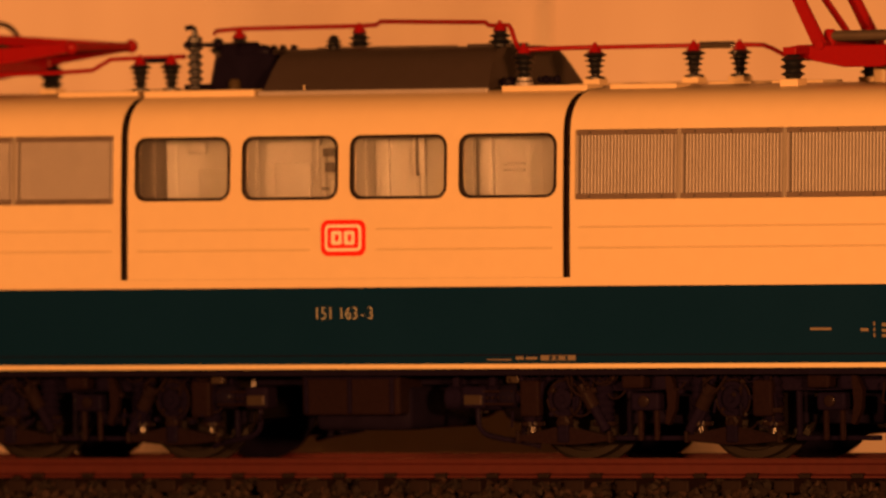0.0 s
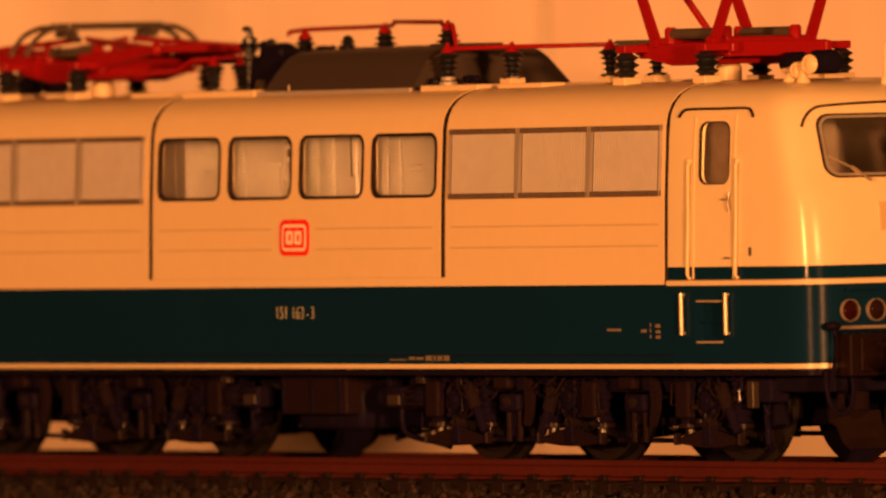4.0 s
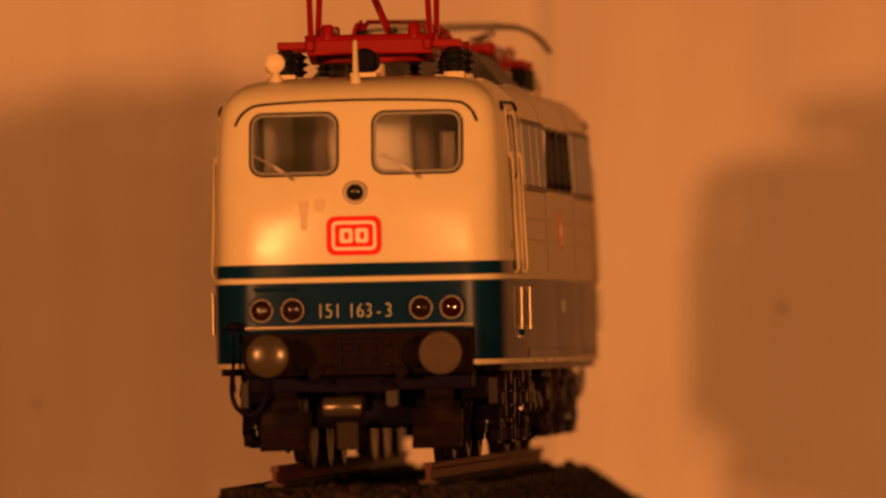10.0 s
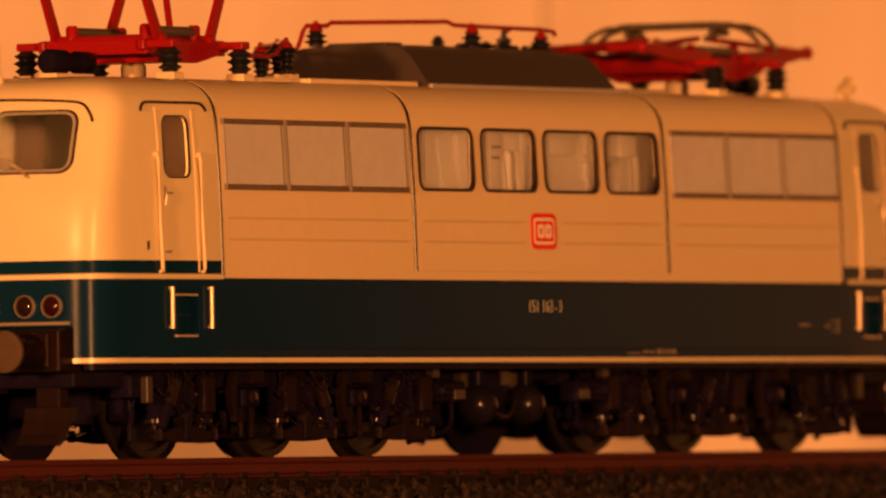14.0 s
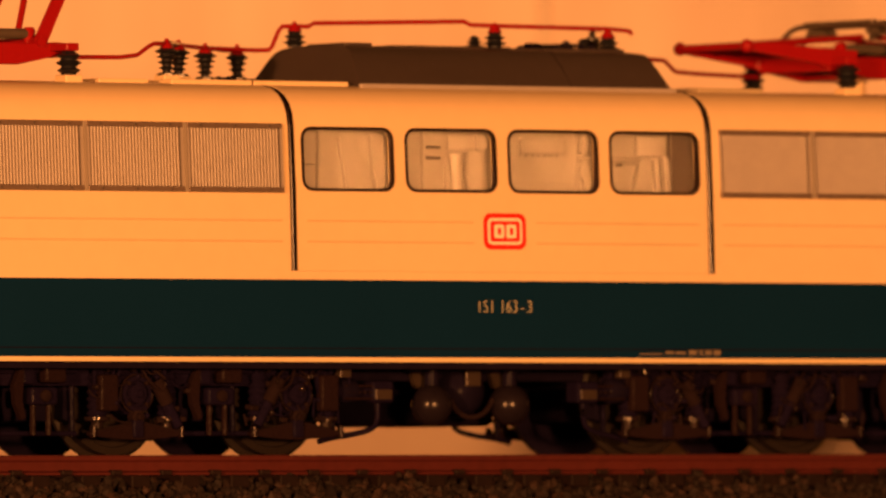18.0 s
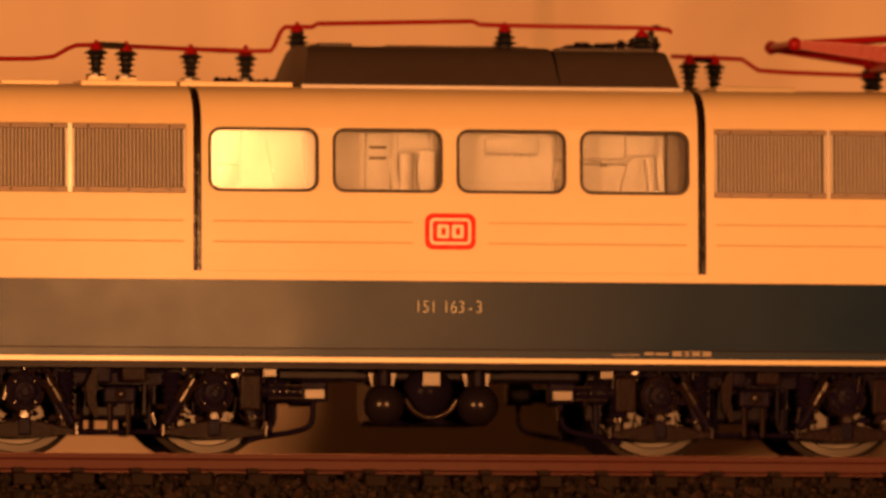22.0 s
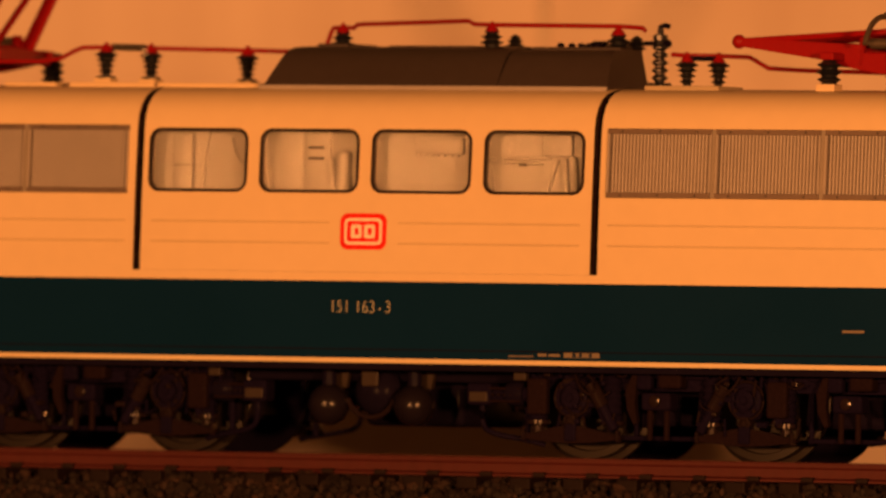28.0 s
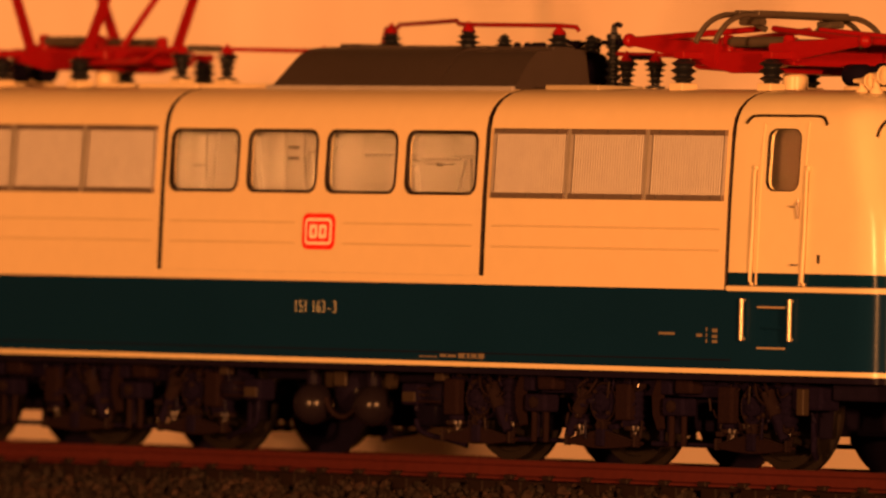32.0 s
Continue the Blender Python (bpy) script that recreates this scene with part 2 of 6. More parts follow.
def lathe(bm, base, axis, profile, n=16):
    """Turned shape: profile of (radius, height along axis)."""
    m = Matrix.Translation(base) @ Vector(axis).to_track_quat("Z", "Y").to_matrix().to_4x4()
    rings = [[bm.verts.new(m @ Vector((r * math.cos(k * math.tau / n), r * math.sin(k * math.tau / n), h))) for k in range(n)] for r, h in profile]
    for a, b in zip(rings, rings[1:]):
        for k in range(n):
            bm.faces.new((a[k], a[(k + 1) % n], b[(k + 1) % n], b[k]))
    bm.faces.new(rings[0][::-1])
    bm.faces.new(rings[-1])
    return bm


def prism(bm, outline, axis, a, b):
    """A 2D outline pushed along an axis from a to b. For x: (y, z); for y: (x, z); for z: (x, y)."""
    put = {"x": lambda p, h: (h, p[0], p[1]), "y": lambda p, h: (p[0], h, p[1]), "z": lambda p, h: (p[0], p[1], h)}[axis]
    lo, hi = [bm.verts.new(put(p, a)) for p in outline], [bm.verts.new(put(p, b)) for p in outline]
    n = len(outline)
    for k in range(n):
        bm.faces.new((lo[k], lo[(k + 1) % n], hi[(k + 1) % n], hi[k]))
    bm.faces.new(lo[::-1])
    bm.faces.new(hi)
    return bm


def rounded(u0, u1, v0, v1, r, n=5):
    """Outline of a rectangle with round corners."""
    out = []
    for cu, cv, a0 in ((u1 - r, v1 - r, 0), (u0 + r, v1 - r, 90), (u0 + r, v0 + r, 180), (u1 - r, v0 + r, 270)):
        for k in range(n + 1):
            a = radians(a0 + 90 * k / n)
            out.append((cu + r * math.cos(a), cv + r * math.sin(a)))
    return out


def ring(bm, inner, outer, place, lift, depth=0.3):
    """A flat rim between two outlines of equal length; place(u, v, h) gives the point at height h over the surface."""
    n = len(inner)
    a = [bm.verts.new(place(*p, 0)) for p in outer]
    b = [bm.verts.new(place(*p, lift)) for p in outer]
    c = [bm.verts.new(place(*p, lift)) for p in inner]
    d = [bm.verts.new(place(*p, -depth)) for p in inner]
    for k in range(n):
        j = (k + 1) % n
        for p, q in ((a, b), (b, c), (c, d)):
            bm.faces.new((p[k], p[j], q[j], q[k]))
    return bm


def carve(ob, cutters):
    """Cuts the closed shapes in cutters (bmeshes, in millimetres) out of ob."""
    made = []
    for bm in cutters:
        c = part("cutter", bm, BLACK, None)
        made.append(c)
        mod = ob.modifiers.new("cut", "BOOLEAN")
        mod.operation, mod.solver, mod.object = "DIFFERENCE", "EXACT", c
    bpy.context.view_layer.update()
    me = bpy.data.meshes.new_from_object(ob.evaluated_get(bpy.context.evaluated_depsgraph_get()))
    ob.modifiers.clear()
    old = ob.data
    ob.data = me
    bpy.data.meshes.remove(old)
    for c in made:
        d = c.data
        bpy.data.objects.remove(c)
        bpy.data.meshes.remove(d)
    return ob


def lettering(name, text, width, height, place, material, parent, word_gap=1.0):
    """Thin raised letters of the built-in font, width x height millimetres, centred on place (a pose in metres, facing +Z)."""
    cu = bpy.data.curves.new(name, "FONT")
    cu.body, cu.size, cu.align_x, cu.extrude, cu.space_word, cu.offset = text, 1.0, "LEFT", 0.01, word_gap, -0.016
    tmp = new("tmp", cu)
    bpy.context.view_layer.update()
    me = bpy.data.meshes.new_from_object(tmp.evaluated_get(bpy.context.evaluated_depsgraph_get()))
    bpy.data.objects.remove(tmp)
    co = np.array([v.co for v in me.vertices])
    lo, hi = co.min(0), co.max(0)
    s = (width * MM / (hi[0] - lo[0]), height * MM / (hi[1] - lo[1]))
    for v in me.vertices:
        v.co = ((v.co.x - (lo[0] + hi[0]) / 2) * s[0], (v.co.y - (lo[1] + hi[1]) / 2) * s[1], v.co.z * 0.003)
    board = empty(name, parent)
    board.matrix_basis = place
    bm = bmesh.new()
    bm.from_mesh(me)
    bpy.data.meshes.remove(me)
    left = set(bm.verts)
    while left:
        todo, one = [left.pop()], []
        while todo:
            v = todo.pop()
            one.append(v)
            for e in v.link_edges:
                o = e.other_vert(v)
                if o in left:
                    left.discard(o)
                    todo.append(o)
        ids = {v: k for k, v in enumerate(one)}
        faces = {f for v in one for f in v.link_faces}
        m2 = bpy.data.meshes.new("character")
        m2.from_pydata([v.co[:] for v in one], [], [[ids[v] for v in f.verts] for f in faces])
        m2.materials.append(material)
        new("character", m2).parent = board
    bm.free()
    return board


# ---------------------------------------------------------------- the room
def room():
    def slab(name, x0, x1, y0, y1, z0, z1, mat, label):
        bm = bmesh.new()
        box(bm, x0, x1, y0, y1, z0, z1, 0)
        ob = part(name, bm, mat, None)
        return tagged(ob, label, name.split("_")[0], kind="structure")

    slab("backdrop_board", -200, 450, 206, 220, -14, 125, WALL, "warm white painted board with faint vertical streaks standing on the table")
    slab("wall_north", -2600, 2600, 1200, 1320, -760, 2450, PLASTER, "plain plastered room wall in dim light")
    slab("wall_south", -2600, 2600, -4620, -4500, -760, 2450, PLASTER, "plain plastered room wall in dim light")
    slab("wall_east", 2600, 2720, -4620, 1320, -760, 2450, PLASTER, "plain plastered room wall in dim light")
    slab("wall_west", -2720, -2600, -4620, 1320, -760, 2450, PLASTER, "plain plastered room wall in dim light")
    slab("floor", -2720, 2720, -4620, 1320, -860, -760, CARPET, "dark plain floor of the room")
    slab("ceiling", -2720, 2720, -4620, 1320, 2450, 2550, PLASTER, "plain plastered ceiling")
    bm = bmesh.new()
    box(bm, 15.2, 17.0, 205.4, 206.5, -13, 124, 0.2)
    tagged(part("board_seam", bm, SEAM, None), "filled vertical seam in the painted board", "seam", kind="structure")
    for x, z, r in ((48.15, 16.65, 1.0), (-52.05, 3.75, 0.7)):
        bm = bmesh.new()
        rod(bm, (x, 205.6, z), (x, 206.4, z), r * 0.6, r, 14)
        tagged(part("board_stain", bm, SPOT, None), "small brown stain on the painted board", "stain", kind="structure")
    # table on which the track turns
    table = empty("table")
    tagged(table, "plain dark cloth-covered table under the turning track", "table")
    bm = bmesh.new()
    box(bm, -600, 600, -420, 330, -36, -14, 2)
    part("tabletop", bm, TABLE, table)
    for x in (-560, 560):
        for y in (-380, 290):
            bm = bmesh.new()
            box(bm, x - 25, x + 25, y - 25, y + 25, -760, -36, 2)
            part("leg", bm, TABLE, table)


room()


# ---------------------------------------------------------------- the locomotive: x ahead, y to its left, z up from the rail
loco = empty("model_locomotive")
tagged(loco, "beige and ocean-blue six-axle electric model locomotive on track", "locomotive")

# half width of the body over the height, front edge over the height, and how far the front bows in plan
SIDE = ((10.0, 17.75), (22.5, 17.75), (31.5, 17.47), (39.3, 17.02), (40.8, 16.72), (42.0, 16.1), (43.0, 15.1), (43.7, 13.8), (44.15, 12.0), (44.4, 8.0), (44.5, 3.0))
NOSE = ((10.0, 101.2), (20.0, 101.25), (24.0, 101.24), (26.0, 101.215), (28.0, 101.16), (29.5, 101.06), (31.0, 100.82), (34.0, 99.9), (40.2, 98.4), (41.6, 97.8), (42.6, 96.9), (43.4, 95.5), (43.9, 93.6), (44.2, 91.0), (44.4, 87.0), (44.5, 82.0))
BOW = ((10.0, 0.45), (20.0, 0.6), (24.0, 1.05), (34.0, 1.65), (40.0, 1.9), (44.5, 2.2))


def along(table, z):
    for (a, p), (b, q) in zip(table, table[1:]):
        if z <= b:
            return p + (q - p) * max(0.0, (z - a) / (b - a))
    return table[-1][1]


def nose_x(y, z):
    """The front surface."""
    return along(NOSE, z) - along(BOW, z) * (y / 12) ** 2


def side_y(z):
    return along(SIDE, z)


def cab_y(x, z):
    """The cab's side draws in towards the front."""
    return side_y(z) - max(0.0, x - 77.0) * 0.062


def cab_outline(z, x_back, inset=0.0):
    """Half outline from the back edge round the corner to the middle of the nose, then mirrored."""
    w = side_y(z)
    k = w / 17.75
    xn = along(NOSE, z)
    corner = min(94.5, max(xn - 6.2, 75.2 + 0.45 * (xn - 75.2)))
    xs = [x_back] + [76.5 + (corner - 76.5) * f for f in (0.04, 0.3, 0.65, 1.0)]
    half = [(x, cab_y(x, z) - inset) for x in xs]
    ye = 11.3 * k
    a = Vector((corner, cab_y(corner, z)))
    d = Vector((nose_x(ye, z), ye))
    slope = -2 * along(BOW, z) * ye / 144
    b = a + Vector((1, -0.062)) * (d.x - a.x) * 0.72
    c = d + Vector((slope, 1)) * (a.y - d.y) * 0.72
    for i in range(1, 9):
        t = i / 8
        p = (1 - t) ** 3 * a + 3 * (1 - t) ** 2 * t * b + 3 * (1 - t) * t * t * c + t ** 3 * d
        half.append((p.x - inset * t, p.y - inset * (1 - t)))
    for f in (0.72, 0.42, 0.15):
        half.append((nose_x(ye * f, z) - inset, ye * f))
    return half + [(x, -y) for x, y in reversed(half)]


def nose_surface(y, z):
    """The cab's front surface round to the corners: x for a given y."""
    row = [p for p in cab_outline(z, 75.2) if p[1] >= 0]
    a = abs(y)
    for (x0, y0), (x1, y1) in zip(row, row[1:]):
        if y1 <= a <= y0:
            return x1 + (x0 - x1) * (a - y1) / max(1e-6, y0 - y1)
    return row[-1][0] if a < row[-1][1] else row[0][0]


def cab_shell(levels, x_back, thick, close_top):
    """A hollow, closed shell: outer and inner skins joined along the lower edge and at the open back."""
    bm = bmesh.new()
    outer = [[bm.verts.new((x, y, z)) for x, y in cab_outline(z, x_back)] for z in levels]
    inner = [[bm.verts.new((x, y, z - thick * min(1.0, max(0.0, (z - 40.2) / 3.2)))) for x, y in cab_outline(z, x_back, thick)] for z in levels]
    n = len(outer[0])
    for skin in (outer, inner):
        for a, b in zip(skin, skin[1:]):
            for k in range(n - 1):
                bm.faces.new((a[k], a[k + 1], b[k + 1], b[k]))
    for k in range(n - 1):
        bm.faces.new((outer[0][k], outer[0][k + 1], inner[0][k + 1], inner[0][k]))
    for a, b in zip(range(len(levels) - 1), range(1, len(levels))):
        for j in (0, n - 1):
            bm.faces.new((outer[a][j], outer[b][j], inner[b][j], inner[a][j]))
    if close_top:
        for skin in (outer, inner):
            row = skin[-1]
            h = n // 2
            for k in range(h - 1):
                bm.faces.new((row[k], row[k + 1], row[n - 2 - k], row[n - 1 - k]))
        bm.faces.new((outer[-1][0], outer[-1][n - 1], inner[-1][n - 1], inner[-1][0]))
    else:
        for k in range(n - 1):
            bm.faces.new((outer[-1][k], outer[-1][k + 1], inner[-1][k + 1], inner[-1][k]))
    return bm


FLIP = pose(0, 0, 0, 0, 0, 180)


def mirror_part(src, name=None):
    """The same part at the rear end, turned half round."""
    return again(src, name or src.name.split(".")[0], src.parent, FLIP @ src.matrix_basis)


# lower frame: blue band with a rounded nose at both ends
def lower_frame():
    def outline(z, inset=0.0):
        h = cab_outline(z, 0.0, inset)
        return [(x, y) for x, y in h] + [(-x, -y) for x, y in h]

    def band(name, z0, z1, grow, mat, label=""):
        bm = bmesh.new()
        rows = [[bm.verts.new((x, y, z)) for x, y in outline(18.0, -grow)] for z in (z0, z1)]
        n = len(rows[0])
        for k in range(n):
            bm.faces.new((rows[0][k], rows[0][(k + 1) % n], rows[1][(k + 1) % n], rows[1][k]))
        bm.faces.new(rows[0][::-1])
        bm.faces.new(rows[1])
        bmesh.ops.remove_doubles(bm, verts=bm.verts, dist=0.001)
        return part(name, bm, mat, loco, label, smooth=35)

    body = band("lower_frame", 11.95, 21.1, 0.0, BLUE, "ocean-blue lower body band with a satin sheen")
    # recess for the buffer beam and the door steps
    cuts = []
    for s in (1, -1):
        bm = bmesh.new()
        box(bm, s * 98.5, s * 106, -13.1, 13.1, 8, 15.6)
        cuts.append(bm)
        for y in (-1, 1):
            bm = bmesh.new()
            box(bm, s * 80.0, s * 85.1, y * 16.3, y * 19, 14.5, 19.1)
            cuts.append(bm)
    carve(body, cuts)
    line = band("cream_line", 11.4, 11.945, 0.06, CREAM, "thin cream line along the lower edge")
    cuts = []
    for s in (1, -1):
        b2 = bmesh.new()
        box(b2, s * 97.5, s * 106, -12.9, 12.9, 8, 14)
        cuts.append(b2)
    carve(line, cuts)
    under = band("underframe_edge", 10.6, 11.395, -0.5, BLACK)
    cuts = []
    for s in (1, -1):
        b2 = bmesh.new()
        box(b2, s * 97.5, s * 106, -14, 14, 8, 14)
        cuts.append(b2)
    carve(under, cuts)
    # faint joint above the lower edge, as a shallow bead along each side
    for y in (-1, 1):
        bm = bmesh.new()
        box(bm, -76, 76, y * 17.72, y * 17.79, 12.93, 13.07)
        part("frame_groove", bm, BLACK, loco)
        bm = bmesh.new()
        prism(bm, [(y * 17.6, 12.0), (y * 17.83, 12.0), (y * 17.83, 12.9), (y * 17.6, 12.93)], "x", -76, 76)
        part("frame_lip", bm, BLUE, loco, "smooth blue lip over the cream line")


lower_frame()


# sill strip in beige between the band and the hoods, and the three hoods
def hood_profile(grow=0.0, z0=22.3):
    pts = [(side_y(z) + grow, z) for z in (z0, 26, 31.5, 36, 39.3, 40.8, 41.5)]
    for z in (42.0, 42.5, 43.0, 43.4, 43.7, 43.95, 44.15, 44.3, 44.4, 44.5):
        pts.append((side_y(z) + grow * 0.7, z + grow * 0.7))
    return pts + [(-y, z) for y, z in reversed(pts)]


def hood(name, x0, x1, z0, windows, label):
    bm = bmesh.new()
    out, inn = hood_profile(0, z0), hood_profile(-0.9, z0)
    rows = {}
    for tag, prof in (("o", out), ("i", inn)):
        for x in (x0, x1):
            rows[tag, x] = [bm.verts.new((x, y, z)) for y, z in prof]
    n = len(out)
    for tag in "oi":
        a, b = rows[tag, x0], rows[tag, x1]
        for k in range(n - 1):
            bm.faces.new((a[k], a[k + 1], b[k + 1], b[k]))
    for x in (x0, x1):
        a, b = rows["o", x], rows["i", x]
        for k in range(n - 1):
            bm.faces.new((a[k], a[k + 1], b[k + 1], b[k]))
    for k in (0, n - 1):
        bm.faces.new((rows["o", x0][k], rows["o", x1][k], rows["i", x1][k], rows["i", x0][k]))
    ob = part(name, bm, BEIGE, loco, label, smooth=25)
    if windows:
        cuts = []
        for s in (-1, 1):
            for u0, u1 in windows:
                b2 = bmesh.new()
                prism(b2, rounded(u0, u1, 31.75, 39.0, 1.3), "y", s * 12, s * 20)
                cuts.append(b2)
        carve(ob, cuts)
        ob.data.shade_smooth()
        ob.data.set_sharp_from_angle(angle=radians(25))
    return ob


WINDOWS = ((16.1, 29.0), (1.15, 14.05), (-13.8, -0.9), (-28.75, -15.85))
hood("middle_hood", -30.0, 30.0, 22.14, WINDOWS, "beige hood section with four side windows")
hood("front_hood", 31.0, 74.4, 21.1, (), "beige hood section with louvred panels")
hood("rear_hood", -74.4, -31.0, 21.1, (), "beige hood section with louvred panels")
for y in (-1, 1):
    bm = bmesh.new()
    box(bm, -31.2, 31.2, y * 16.9, y * 17.74, 21.1, 22.12)
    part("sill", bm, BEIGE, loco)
for x0, x1, z0 in ((30.05, 30.95, 22.14), (-30.95, -30.05, 22.14), (74.45, 75.15, 21.4), (-75.15, -74.45, 21.4)):
    bm = bmesh.new()
    out, inn = hood_profile(-0.10, z0), hood_profile(-0.95, z0)
    ra, rb, rc, rd = ([bm.verts.new((x, y, z)) for y, z in p] for x, p in ((x0, out), (x1, out), (x1, inn), (x0, inn)))
    for k in range(len(out) - 1):
        for p, q in ((ra, rb), (rb, rc), (rc, rd), (rd, ra)):
            bm.faces.new((p[k], p[k + 1], q[k + 1], q[k]))
    seal = part("rubber_seal", bm, RUBBER, loco, "black rubber seal between hood sections", smooth=40)
    # slim bead along the middle of the seal
    bm = bmesh.new()
    xm, wide = (x0 + x1) / 2 + 0.12, 0.11
    ra, rb, rc = ([bm.verts.new((xm + dx, y, z)) for y, z in hood_profile(g, z0)] for dx, g in ((-wide, -0.11), (0.0, 0.02), (wide, -0.11)))
    for k in range(len(out) - 1):
        for p, q in ((ra, rb), (rb, rc)):
            bm.faces.new((p[k], p[k + 1], q[k + 1], q[k]))
    part("seal_bead", bm, SEAL_BEAD, seal, smooth=60)


# ribs pressed into the hood sides, their soft shading painted in darker beige
def ribs():
    for y in (-1, 1):
        for z in (28.05, 25.6):
            for x0, x1 in ((4.6, 28.6), (-28.6, -4.6), (32.2, 73.4), (-73.4, -32.2)):
                bm = bmesh.new()
                w = side_y(z)
                prism(bm, [(y * (w - 0.1), z - 0.22), (y * (w + 0.05), z - 0.1), (y * (w + 0.07), z + 0.05), (y * (w - 0.1), z + 0.22)], "x", x0, x1)
                part("rib", bm, RIB_SHADE, loco)


ribs()


# side windows: brown rubber rim, clear pane; the panes sit upright and not quite true
TWIST = {1: (-0.012, 0.032, 0.022, 0.026), -1: (0.01, -0.02, 0.015, 0.03)}


def side_windows():
    for s in (-1, 1):
        for u0, u1 in WINDOWS:
            win = empty("side_window", loco)
            inner, outer = rounded(u0 + 0.16, u1 - 0.16, 31.91, 38.84, 1.15), rounded(u0 - 0.2, u1 + 0.2, 31.55, 39.2, 1.5)
            bm = bmesh.new()
            ring(bm, inner, outer, lambda u, v, h: (u, s * (side_y(v) + h), v), 0.13, 0.55)
            part("window_rim", bm, BROWN_RUBBER, win, "dark brown rounded rubber window rim", smooth=50)
            bm = bmesh.new()
            um, twist = (u0 + u1) / 2, TWIST[s][WINDOWS.index((u0, u1))]
            lo = [bm.verts.new((u, s * (side_y(38.9) - 0.06 + (u - um) * twist), v)) for u, v in rounded(u0 + 0.05, u1 - 0.05, 31.8, 38.95, 1.25)]
            hi = [bm.verts.new((v.co.x, v.co.y - s * 0.25, v.co.z)) for v in lo]
            bm.faces.new(lo)
            bm.faces.new(hi[::-1])
            for k in range(len(lo)):
                j = (k + 1) % len(lo)
                bm.faces.new((lo[k], lo[j], hi[j], hi[k]))
            pane = part("pane", bm, GLASS, win, "clear plastic window pane")
            pane.visible_shadow = False


side_windows()


